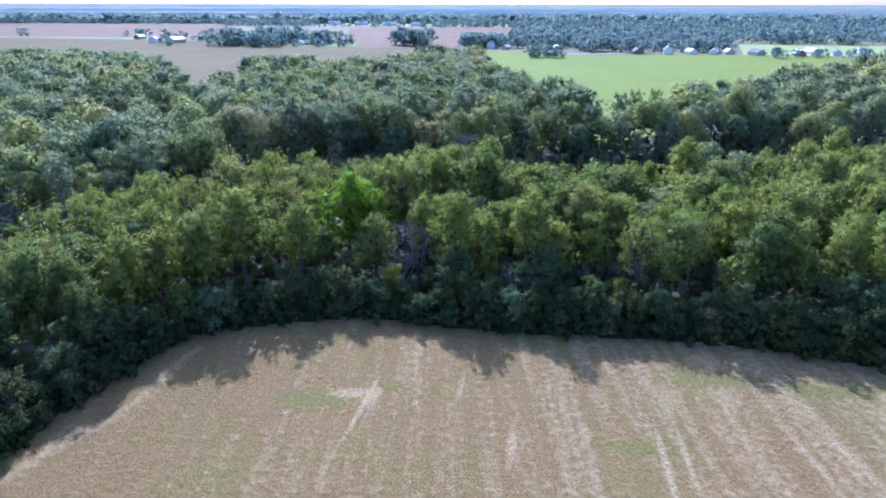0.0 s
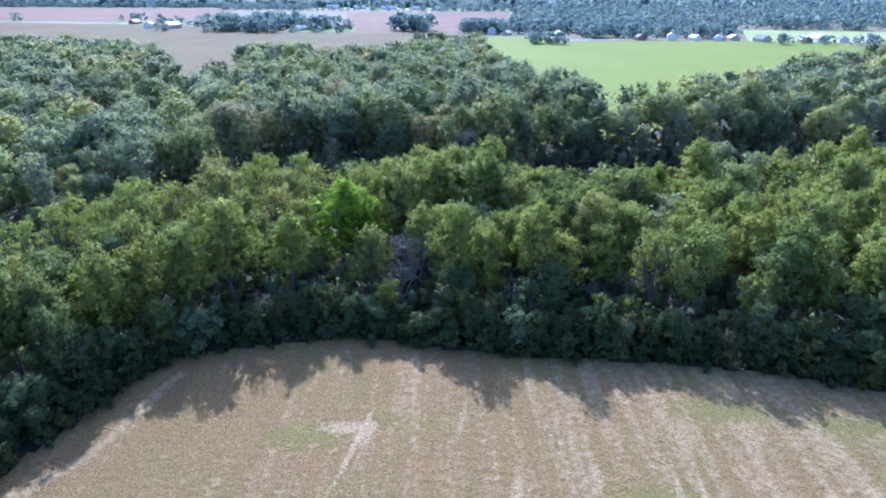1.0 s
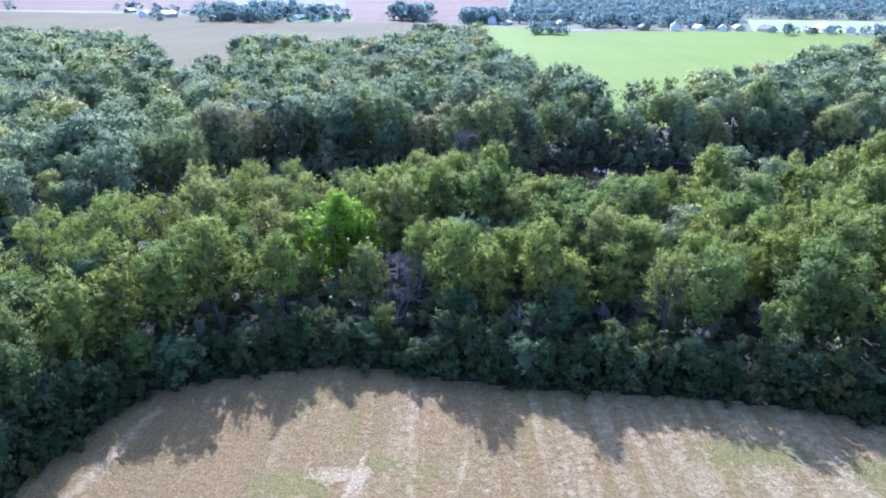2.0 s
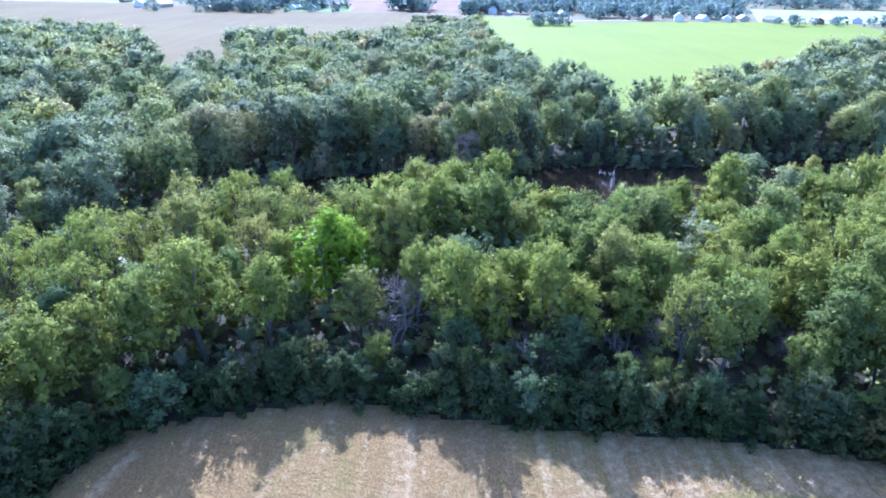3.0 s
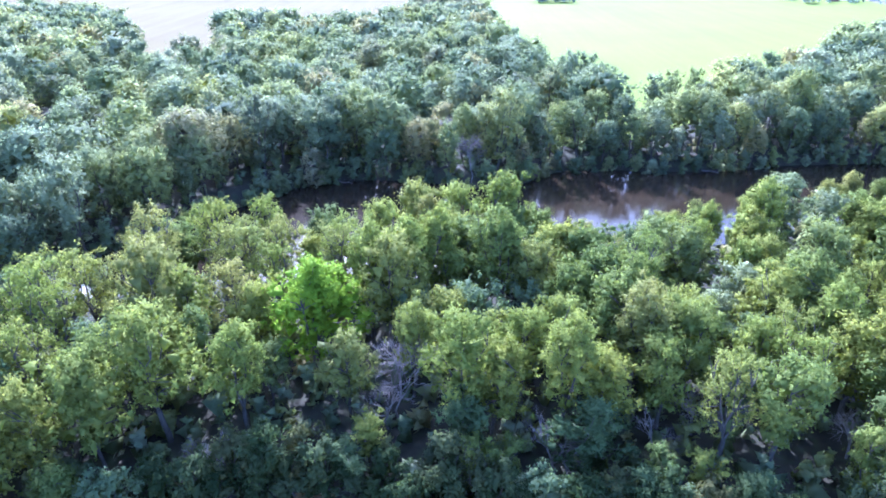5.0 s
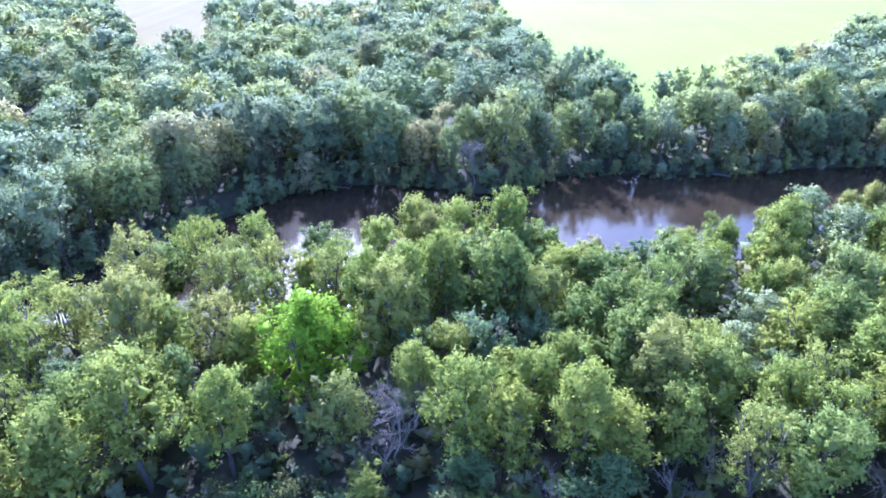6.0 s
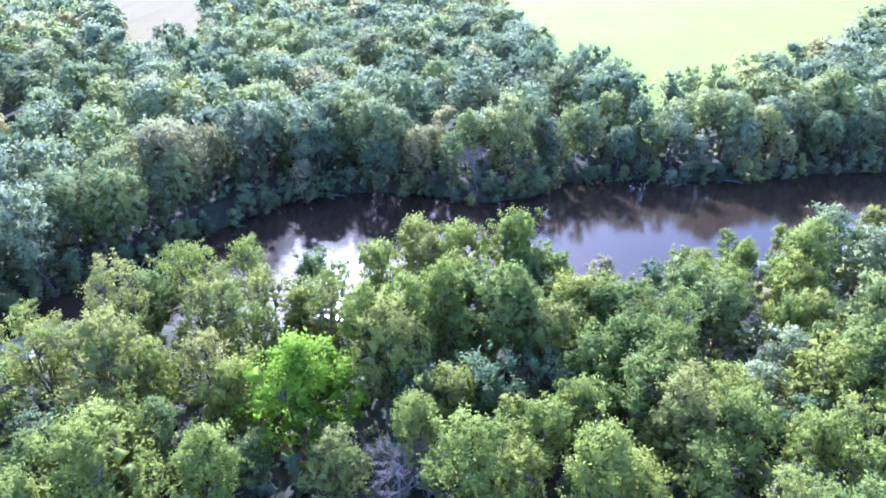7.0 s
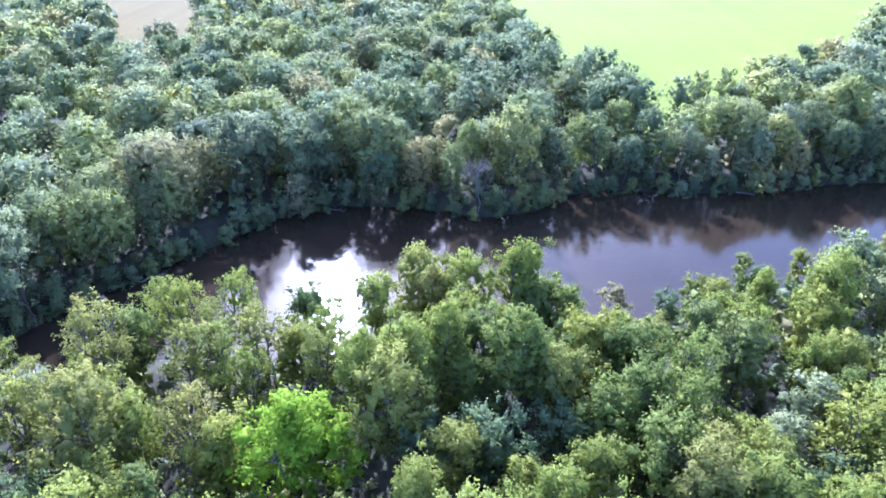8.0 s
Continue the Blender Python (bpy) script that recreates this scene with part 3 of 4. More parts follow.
sheet("lawn_farm", [(-520, 1040), (-470, 1045), (-480, 1100), (-540, 1095)], 0.16, lawn, "mown green lawn by a farm")
sheet("farm_road", [(-800, 1108), (-520, 1066), (-490, 1058), (-490, 1066), (-520, 1075), (-800, 1118)], 0.20, gravel, "pale gravel farm road", "road")
sheet("village_road", [(120, 752), (250, 772), (420, 762), (420, 767), (250, 778), (120, 758)], 0.20, gravel, "pale village street", "road")


def straw_tufts():
    """Loose wisps and tussocks left on the mown field."""
    r = np.random.default_rng(31)
    n = 5500
    x, y = -56 + 136 * r.random(n), 42 + 58 * r.random(n)
    poly = FIELD_EDGE + [(150, 20), (-56, 20)]
    k = inside(x, y, poly) & (from_line(x, y, FIELD_EDGE) > 1.0)
    x, y = x[k], y[k]
    n = len(x)
    vs = []
    for _ in range(3):
        a = r.random(n) * 6.283
        w, h = 0.10 + 0.22 * r.random(n), 0.02 + 0.06 * r.random(n)
        dx, dy = np.cos(a) * w, np.sin(a) * w
        z = np.full(n, 0.04)
        vs.append(np.stack([np.stack([x - dx, y - dy, z], 1), np.stack([x + dx, y + dy, z], 1), np.stack([x - dy * 0.6, y + dx * 0.6, z + h], 1)], 1))
    v = np.concatenate(vs).reshape(-1, 3)
    ob = new("straw_tufts", mesh_of("straw_tufts", v, np.arange(len(v)).reshape(-1, 3), straw))
    tagged(ob, "dry straw wisps scattered over a mown field", "straw", kind="stuff")


straw_tufts()


# ---- trees of the near belt ----
rng = np.random.default_rng(7)
TALL = [grow(11, 20.0, 5.2, 7.5, "round", 250, 0.66, 7200, 0.225, leaf_yellow, stems=4, girth=0.30, limbs=40, flat=1.25, core=0.52),
        grow(12, 18.5, 4.6, 7.0, "upright", 220, 0.64, 6400, 0.225, leaf_yellow, stems=3, girth=0.28, limbs=36, flat=1.3, core=0.52),
        grow(13, 21.0, 5.6, 8.5, "dome", 260, 0.68, 7400, 0.235, leaf_yellow, stems=5, girth=0.32, limbs=40, flat=1.2, core=0.52)]
BROAD = [grow(21, 18.0, 5.9, 6.5, "round", 240, 0.80, 7400, 0.245, leaf_green, stems=2, girth=0.32, limbs=22, flat=1.0),
         grow(22, 16.5, 5.4, 6.0, "dome", 220, 0.78, 6700, 0.235, leaf_green, stems=1, girth=0.28, limbs=22, flat=1.0),
         grow(23, 18.5, 6.3, 7.0, "dome", 250, 0.82, 7700, 0.245, leaf_green, stems=3, girth=0.33, limbs=24, flat=0.95)]
FRINGE = [grow(25, 17.0, 5.0, 2.5, "round", 240, 0.78, 7400, 0.235, leaf_hem_shaded, stems=2, girth=0.30, limbs=26, flat=1.1),
          grow(26, 16.0, 4.6, 2.2, "upright", 220, 0.76, 6800, 0.235, leaf_hem_shaded, stems=1, girth=0.28, limbs=26, flat=1.1),
          grow(27, 18.5, 4.8, 4.5, "upright", 220, 0.70, 6700, 0.225, leaf_green, stems=3, girth=0.30, limbs=36, flat=1.2)]
SLIM = [grow(31, 18.0, 3.7, 5.0, "upright", 120, 0.68, 3700, 0.225, leaf_green, stems=1, girth=0.22, limbs=20, flat=1.25),
        grow(32, 16.0, 3.5, 4.5, "round", 110, 0.66, 3500, 0.225, leaf_green, stems=1, girth=0.2, limbs=18, flat=1.2)]
OPEN = [grow(41, 19.0, 4.6, 8.0, "upright", 150, 0.52, 3700, 0.205, leaf_yellow, stems=4, girth=0.34, limbs=56, flat=1.1, core=0.35),
        grow(42, 18.0, 5.6, 7.5, "dome", 170, 0.54, 4200, 0.205, leaf_yellow, stems=5, girth=0.34, limbs=60, flat=1.0, core=0.35)]
SILVER = [grow(51, 14.5, 5.0, 3.0, "dome", 160, 0.74, 4000, 0.26, leaf_silver, stems=2, girth=0.28, limbs=12)]
BRIGHT = [grow(61, 20.0, 7.2, 6.5, "dome", 300, 0.95, 9500, 0.28, leaf_bright, stems=3, girth=0.38, limbs=26, flat=0.7)]
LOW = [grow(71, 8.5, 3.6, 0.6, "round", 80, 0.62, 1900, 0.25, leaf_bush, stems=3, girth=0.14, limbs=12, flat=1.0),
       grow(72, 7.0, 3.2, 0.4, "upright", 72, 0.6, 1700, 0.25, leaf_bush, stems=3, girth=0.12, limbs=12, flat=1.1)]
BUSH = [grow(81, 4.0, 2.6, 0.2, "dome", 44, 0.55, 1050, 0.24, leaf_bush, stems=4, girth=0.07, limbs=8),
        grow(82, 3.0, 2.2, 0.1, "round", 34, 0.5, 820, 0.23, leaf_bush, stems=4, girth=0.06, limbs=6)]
TEALTREE = [grow(92, 15.0, 4.6, 4.0, "upright", 150, 0.74, 3800, 0.26, leaf_teal, stems=2, girth=0.28, limbs=16, flat=1.0)]
TEAL = [grow(91, 7.5, 4.4, 0.2, "dome", 100, 0.72, 3000, 0.25, leaf_teal, stems=3, girth=0.15, limbs=8)]
TURNING = [grow(95, 13.0, 3.5, 3.0, "round", 94, 0.58, 2000, 0.24, leaf_rust, stems=2, girth=0.2, limbs=26, core=0.5)]
DEAD = [(bare(101, 17.0, 3.0, 0.19, 5, bark_pale), None), (bare(102, 11.0, 2.5, 0.2, 4, bark_pale), None)]

taken = []


def seen_side(x, y):
    """Whether a place lies near the strip of land that the flight looks over."""
    return abs(x) < 0.70 * y + 11


def plant(kind, name, x, y, s, label, group="", sz=None, category="tree", sink=0.0):
    z = float(ground_z(np.array([x]), np.array([y]))[0]) - 0.6 - sink
    me = kind[int(rng.integers(len(kind)))]
    taken.append((x, y))
    return stand(name, me, (x, y, z), float(rng.random() * 6.283), (s * (0.88 + 0.26 * rng.random()), s * (0.88 + 0.26 * rng.random()), s * (sz or 1.0)), label, category, group, rng.normal(0, 0.045, 2).tolist())


plant(BRIGHT, "broadleaf_tree", -20.5, 124.0, 1.0, "bright lime-green maple standing among duller trees")
plant(DEAD[:1], "dead_tree", -7.0, 114.0, 0.9, "leafless grey dead tree with fine twigs", category="dead tree")
plant(DEAD[1:], "dead_tree", -8.5, 112.5, 0.9, "small leafless grey dead tree beside a larger one", category="dead tree")
plant(OPEN[:1], "slender_tree", -19.5, 145.0, 1.0, "thin yellow-green tree with bare dark forking limbs")
plant(TALL[1:2], "slender_tree", -13.0, 154.0, 0.95, "yellow-green tree standing over the river bank")
plant(BROAD[1:2], "broadleaf_tree", -49.0, 146.0, 0.95, "broad dense green tree near the river bank")
plant(OPEN[1:], "slender_tree", -43.0, 151.0, 1.06, "spreading thin yellow-green tree by the river bank")
plant(OPEN[1:], "slender_tree", -35.0, 153.5, 1.04, "spreading thin yellow-green tree by the river bank")
plant(OPEN[:1], "slender_tree", -33.5, 140.0, 1.0, "thin yellow-green tree with dark forking limbs")
plant(TALL[:1], "slender_tree", -6.5, 160.0, 1.1, "tall green tree standing over the river bank")
plant(TALL[1:2], "slender_tree", 2.0, 157.0, 1.1, "tall yellow-green tree standing over the river bank")
plant(TALL[2:], "slender_tree", 9.0, 158.0, 1.05, "tall yellow-green tree standing over the river bank")
plant(SILVER, "silver_tree", 68.0, 167.0, 1.25, "pale silvery round tree on the river bank")
plant(SILVER, "silver_tree", 74.0, 163.0, 1.15, "pale silvery round tree on the river bank")
plant(SILVER, "silver_tree", 46.5, 135.0, 1.0, "pale silvery tree among green trees")
plant(SILVER, "silver_tree", 41.0, 129.5, 0.85, "pale silvery tree among green trees")
plant(TEAL, "shrub", -39.3, 96.8, 1.0, "large blue-green willow shrub at the field edge", category="shrub")
plant(TEAL, "shrub", 27.0, 96.8, 0.85, "blue-green shrub at the field edge", category="shrub")
plant(TEAL, "shrub", 10.8, 98.3, 0.92, "pale blue-green shrub at the field edge", category="shrub")
plant(TEAL, "shrub", 51.0, 94.6, 0.9, "blue-green shrub at the field edge", category="shrub")
plant(TURNING, "broadleaf_tree", 42.6, 94.8, 0.42, "small pale yellow sapling at the wood's edge")
plant(TURNING, "broadleaf_tree", 28.0, 166.0, 0.95, "sparse rusty-brown tree on the river bank")

for x, y, s in ((12.5, 104.0, 0.9), (26.0, 107.0, 0.8), (33.0, 112.0, 0.95), (-30.0, 104.0, 0.8), (52.0, 108.0, 0.9), (60.0, 118.0, 1.0), (-14.0, 168.0 - 14.0, 0.8)):
    plant(DEAD[1:], "dead_tree", x, y, s, "thin bare grey snag among green trees", "snags in the near belt", category="dead tree")
belt_sites = scatter(BELT, 7.4, rng, window=(-100, 128, 40, 200))
edge_d = from_line(belt_sites[:, 0], belt_sites[:, 1], FIELD_EDGE)
bank_d = from_line(belt_sites[:, 0], belt_sites[:, 1], NEAR_BANK)
for (x, y), de, db in zip(belt_sites, edge_d, bank_d):
    if not seen_side(x, y) or de < 4.5 or db < 1.0 or min(math.hypot(x - a, y - b) for a, b in taken) < 4.2:
        continue
    if math.hypot(x + 27.0, y - 151) < 4.6 or math.hypot(x - 30, y - 166) < 4 or math.hypot(x + 19, y - 124) < 8 or math.hypot(x + 6, y - 113) < 5:
        continue
    p = rng.random()
    s = 0.8 + 0.3 * rng.random()
    if db < 14:
        s *= 0.9
    rise = (de + (13.0 if x < -42 else 9.5)) * 0.8 * ((0.62 if de < 8.0 else 0.78) if de < (9.0 if x < -42 else 12.5) else 1.0)
    low = min(1.0, max(0.36, rise / (18.5 * s))) ** 0.5  # low trees stand in the shade of the taller ones behind
    s *= low
    if x < -50 and y > 140:
        s *= 0.7
    if abs(x + 19) < 7 and 106 < y < 121:
        s *= 0.7
    if math.hypot(x + 6, y - 107) < 5.5:
        s *= 0.55
    if math.hypot(x - 71, y - 163) < 9 or (60 < x < 80 and 150 < y < 172):
        s *= 0.62
    if x > 20 and db < 17:
        s *= 0.74
    west = x < -20
    if x < -40 and de < 22 and y < 130:
        kind = FRINGE if p < 0.5 else BROAD
        plant(kind[:2], "broadleaf_tree", x, y, s, "dense green tree standing close above the field", "trees of the near belt", low)
        continue
    if west and db < 30 and p < 0.75:
        plant(OPEN, "slender_tree", x, y, s * 1.05, "thinly leaved yellow-green tree with bare limbs", "trees of the near belt", low)
        continue
    if de < 12.5 and p < 0.8:
        plant(FRINGE, "broadleaf_tree", x, y, s, "green tree leaved almost to the ground at the wood's edge", "trees of the near belt", low)
    elif p < (0.46 if west else 0.30):
        plant(TALL, "slender_tree", x, y, s, "tall yellow-green tree with upright stems", "trees of the near belt", low)
    elif p < (0.62 if west else 0.42):
        plant(OPEN, "slender_tree", x, y, s, "thinly leaved yellow-green tree with bare limbs", "trees of the near belt", low)
    elif p < (0.72 if west else 0.60):
        plant(SLIM, "broadleaf_tree", x, y, s, "narrow dense green tree", "trees of the near belt", low)
    elif 0.73 < p < 0.74:
        plant(TURNING, "broadleaf_tree", x, y, s * 1.05, "sparse brownish tree with turning leaves", "trees of the near belt", low)
    elif 0.74 < p < 0.81:
        plant(TEALTREE, "broadleaf_tree", x, y, s, "dense bluish-green tree among yellower ones", "trees of the near belt", low)
    elif 0.81 < p < 0.83:
        plant(SILVER, "silver_tree", x, y, s, "pale silvery tree among green trees", "trees of the near belt", low)
    else:
        plant(BROAD, "broadleaf_tree", x, y, s, "broad dense green tree", "trees of the near belt", low)

# understorey along the field
edge = np.array(FIELD_EDGE[1:-1], float)
seg = np.hypot(*np.diff(edge, axis=0).T)
run = np.concatenate([[0], np.cumsum(seg)])


def along(d):
    return float(np.interp(d, run, edge[:, 0])), float(np.interp(d, run, edge[:, 1]))


def inward(d):
    (x0, y0), (x1, y1) = along(d - 1), along(d + 1)
    n = math.hypot(x1 - x0, y1 - y0)
    return -(y1 - y0) / n, (x1 - x0) / n


d = 1.0
while d < run[-1] - 12:
    x, y = along(d)
    nx_, ny_ = inward(d)
    o = 1.6 + 1.2 * rng.random()
    if seen_side(x, y) and min(math.hypot(x + nx_ * o - a, y + ny_ * o - b) for a, b in taken) > 2.2:
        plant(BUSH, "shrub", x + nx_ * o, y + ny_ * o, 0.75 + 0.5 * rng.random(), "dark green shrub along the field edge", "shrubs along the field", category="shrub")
    d += 2.1 + 1.2 * rng.random()
d = 2.0
while d < run[-1] - 12:
    x, y = along(d)
    nx_, ny_ = inward(d)
    o = 4.2 + 2.6 * rng.random()
    if seen_side(x, y) and min(math.hypot(x + nx_ * o - a, y + ny_ * o - b) for a, b in taken) > 1.9:
        plant(LOW, "small_tree", x + nx_ * o, y + ny_ * o, 0.7 + 0.6 * rng.random(), "low green tree under the wood's edge", "low trees of the wood's edge")
    d += 3.4 + 1.8 * rng.random()

# a close row of slender trees behind the shrubs
d = 3.0
while d < run[-1] - 12:
    x, y = along(d)
    nx_, ny_ = inward(d)
    o = 6.0 + 2.2 * rng.random()
    if seen_side(x, y) and min(math.hypot(x + nx_ * o - a, y + ny_ * o - b) for a, b in taken) > 2.6:
        kind = SLIM if rng.random() < 0.5 else FRINGE[1:2]
        low = ((o + 7.5) * 0.52 / 18.0) ** 0.5
        plant(kind, "slender_tree", x + nx_ * o, y + ny_ * o, (0.9 + 0.16 * rng.random()) * low, "slender tree in the front row of the wood", "trees of the near belt", low)
    d += 4.0 + 1.4 * rng.random()

# a thick hem of low trees closes the wood towards the field
kept_state = rng.bit_generator.state
d = 4.0
while d < run[-1] - 10:
    x, y = along(d)
    nx_, ny_ = inward(d)
    o = 3.0 + 1.6 * rng.random()
    if seen_side(x, y) and min(math.hypot(x + nx_ * o - a, y + ny_ * o - b) for a, b in taken) > 1.0:
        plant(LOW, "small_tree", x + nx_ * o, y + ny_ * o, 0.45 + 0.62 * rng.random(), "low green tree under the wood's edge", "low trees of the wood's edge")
    d += 2.3 + 1.2 * rng.random()
rng.bit_generator.state = kept_state

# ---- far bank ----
FARTREE = [grow(111, 20.0, 5.6, 3.0, "canopy", 130, 1.1, 4600, 0.27, leaf_bank_hazed, stems=2, girth=0.34, limbs=16, flat=0.9, core=0.5, round_=0.75),
           grow(112, 17.0, 4.2, 2.5, "round", 120, 0.88, 3900, 0.26, leaf_bank_hazed, stems=2, girth=0.32, limbs=18, flat=1.1, core=0.5, round_=0.7),
           grow(113, 21.0, 5.2, 3.5, "upright", 150, 0.9, 4500, 0.26, leaf_bank_hazed, stems=3, girth=0.32, limbs=22, flat=1.15, core=0.5, round_=0.7),
           grow(114, 18.5, 6.4, 3.0, "canopy", 130, 1.15, 4800, 0.27, leaf_bank_hazed, stems=1, girth=0.36, limbs=16, flat=0.85, core=0.5, round_=0.75)]
PALETREE = [grow(116, 13.0, 4.2, 2.0, "round", 110, 0.7, 2900, 0.25, leaf_pale, stems=2, girth=0.22, limbs=26, core=0.45)]
FARLOW = [grow(121, 8.0, 3.8, 0.0, "dome", 60, 0.85, 1400, 0.28, leaf_bank_hazed, stems=3, girth=0.14, limbs=8),
          grow(122, 6.0, 3.4, 0.0, "dome", 50, 0.78, 1150, 0.27, leaf_bank_hazed, stems=3, girth=0.12, limbs=8)]
taken.clear()
taken.append((999.0, 999.0))
plant(PALETREE, "broadleaf_tree", -38.0, 211.5, 1.0, "pale yellowing tree leaning over the water")
plant(TURNING, "broadleaf_tree", 21.5, 218.5, 0.8, "pale yellow-green tree at the bank's corner")
plant(DEAD[:1], "dead_tree", 5.6, 214.0, 0.9, "pinkish-grey half-dead tree on the far bank", category="dead tree")
plant(TURNING, "broadleaf_tree", -154.0, 366.0, 1.5, "tree with orange autumn leaves at a gap in the wood")
plant(TURNING, "broadleaf_tree", -60.0, 238.0, 1.3, "brownish tree among green trees")
for x, y, k in ((-75.0, 183.5, 1.1), (-84.0, 174.5, 1.15), (-66.0, 192.5, 1.0), (-92.0, 166.0, 1.1)):
    plant(SILVER, "silver_tree", x, y, k, "pale silvery tree above the far river bank", "silvery trees of the far bank")
for x, y, k in ((33.5, 262.0, 1.1), (38.5, 272.0, 1.14), (44.0, 280.0, 1.14), (49.0, 282.0, 1.08), (52.5, 272.0, 1.0), (50.0, 262.0, 1.0), (54.0, 260.0, 0.86), (70.0, 263.0, 0.9), (77.0, 267.0, 0.94), (85.0, 271.0, 0.94)):
    plant(FARTREE[2:3], "broadleaf_tree", x, y, k, "tall green tree beside a green field", "trees of the far bank")
far_sites = np.concatenate([scatter(WEST_WOOD, 7.8, rng, window=(-170, 60, 90, 270)), scatter(EAST_WOOD, 7.5, rng, window=(20, 190, 200, 300))])
fd = from_line(far_sites[:, 0], far_sites[:, 1], FAR_BANK)
for (x, y), db in zip(far_sites, fd):
    if not seen_side(x, y - 30) or not 0.8 < db < 14 or min(math.hypot(x - a, y - b) for a, b in taken) < 4.0:
        continue
    if 55 < x < 65:
        plant(FARTREE, "broadleaf_tree", x, y, 0.74 if y < 243 else 0.5, "low green tree in a gap of the far bank wood", "trees of the far bank")
        continue
    front = 0.78 if x > 20 and db < 8.5 else 1.0
    plant(FARTREE, "broadleaf_tree", x, y, (0.76 + 0.42 * rng.random()) * front, "dense green tree above the far river bank", "trees of the far bank")
fedge = np.array(FAR_BANK[2:-1], float)
fseg = np.hypot(*np.diff(fedge, axis=0).T)
frun = np.concatenate([[0], np.cumsum(fseg)])
d = 3.0
while d < frun[-1] - 2:
    x, y = float(np.interp(d, frun, fedge[:, 0])), float(np.interp(d, frun, fedge[:, 1]))
    x2, y2 = float(np.interp(d + 1, frun, fedge[:, 0])), float(np.interp(d + 1, frun, fedge[:, 1]))
    n = math.hypot(x2 - x, y2 - y) + 1e-9
    o = -0.9 + 2.6 * rng.random()
    if not seen_side(x, y - 30):
        d += 3.0
        continue
    plant(FARLOW, "shrub", x - (y2 - y) / n * o, y + (x2 - x) / n * o, 0.5 + 0.6 * rng.random(), "dark shrub hanging over the water's edge", "shrubs of the far bank", category="shrub")
    d += 3.2 + 3.6 * rng.random()


# ---- woods behind ----
def woodland(name, sites, templates, heights, material, label, category="woodland"):
    """Many crowns of one wood joined into a single mesh, a tint a tree."""
    vs, ns, ts = [], [], []
    feet = ground_z(sites[:, 0], sites[:, 1]) - 0.7
    for (x, y), h, low in zip(sites, heights, feet):
        t, tn = templates[int(rng.integers(len(templates)))]
        a = rng.random() * 6.283
        c, s = math.cos(a), math.sin(a)
        k = h * (0.9 + 0.2 * rng.random())
        vs.append(np.stack([(t[:, 0] * c - t[:, 1] * s) * k + x, (t[:, 0] * s + t[:, 1] * c) * k + y, t[:, 2] * h + low], 1))
        ns.append(np.stack([tn[:, 0] * c - tn[:, 1] * s, tn[:, 0] * s + tn[:, 1] * c, tn[:, 2]], 1))
        ts.append(np.full(len(t) // 3, rng.random()))
    v = np.concatenate(vs)
    ob = new(name, mesh_of(name, v, np.arange(len(v)).reshape(-1, 3), material, np.concatenate(ts), np.concatenate(ns)))
    return tagged(ob, label, category, kind="stuff")


def template(seed, R, base, shape, n, cr, count, size, flat=0.75, core=0.75):
    """Leaf vertices of a crown one unit high."""
    r = np.random.default_rng(seed)
    c, q = canopy_clumps(r, 1.0, R, base, n, cr) if shape == "canopy" else crown_clumps(r, 1.0, R, base, shape, n, cr)
    return leaves(r, c, q, int(0.84 * count), 1.06 * size, flat, core=core, round_=0.85)


MID = [template(201 + i, 0.28 + 0.035 * (i % 4), 0.2, ("canopy", "canopy", "round", "canopy")[i % 4], 50, 0.084, 1450, 0.0245, 0.8, 0.5) for i in range(8)]
BACK = [template(221 + i, 0.30 + 0.035 * (i % 4), 0.25, ("canopy", "canopy", "dome", "canopy")[i % 4], 32, 0.102, 540, 0.036, 0.8, 0.55) for i in range(8)]
FAR = [template(241 + i, 0.42 + 0.06 * (i % 3), 0.0, "dome", 14, 0.17, 40, 0.17, core=0.9) for i in range(6)]
DISTANT = [template(251 + i, 0.42 + 0.08 * (i % 3), 0.0, ("dome", "round")[i % 2], 16, 0.16, 80, 0.15, core=0) for i in range(6)]
HAZE = [template(261 + i, 0.9, 0.0, "dome", 12, 0.30, 20, 0.6, core=0) for i in range(4)]

under = scatter(BELT, 4.6, rng, window=(-100, 128, 50, 200))
under = under[(from_line(under[:, 0], under[:, 1], FIELD_EDGE) > 3.5) & (from_line(under[:, 0], under[:, 1], NEAR_BANK) > 2.0)]
woodland("undergrowth", under, FAR, 2.0 + 3.0 * rng.random(len(under)), leaf_wood_hazed, "dark leafy undergrowth beneath the near trees", "undergrowth")

for poly, win in ((WEST_WOOD, (-170, 60, 90, 270)), (EAST_WOOD, (20, 190, 200, 275))):
    under = scatter(poly, 5.6, rng, window=win)
    under = under[(from_line(under[:, 0], under[:, 1], FAR_BANK) < 26) & (from_line(under[:, 0], under[:, 1], FAR_BANK) > 1.0)]
    woodland("undergrowth", under, FAR, 2.0 + 3.5 * rng.random(len(under)), leaf_wood_hazed, "dark leafy undergrowth beneath the far bank trees", "undergrowth")

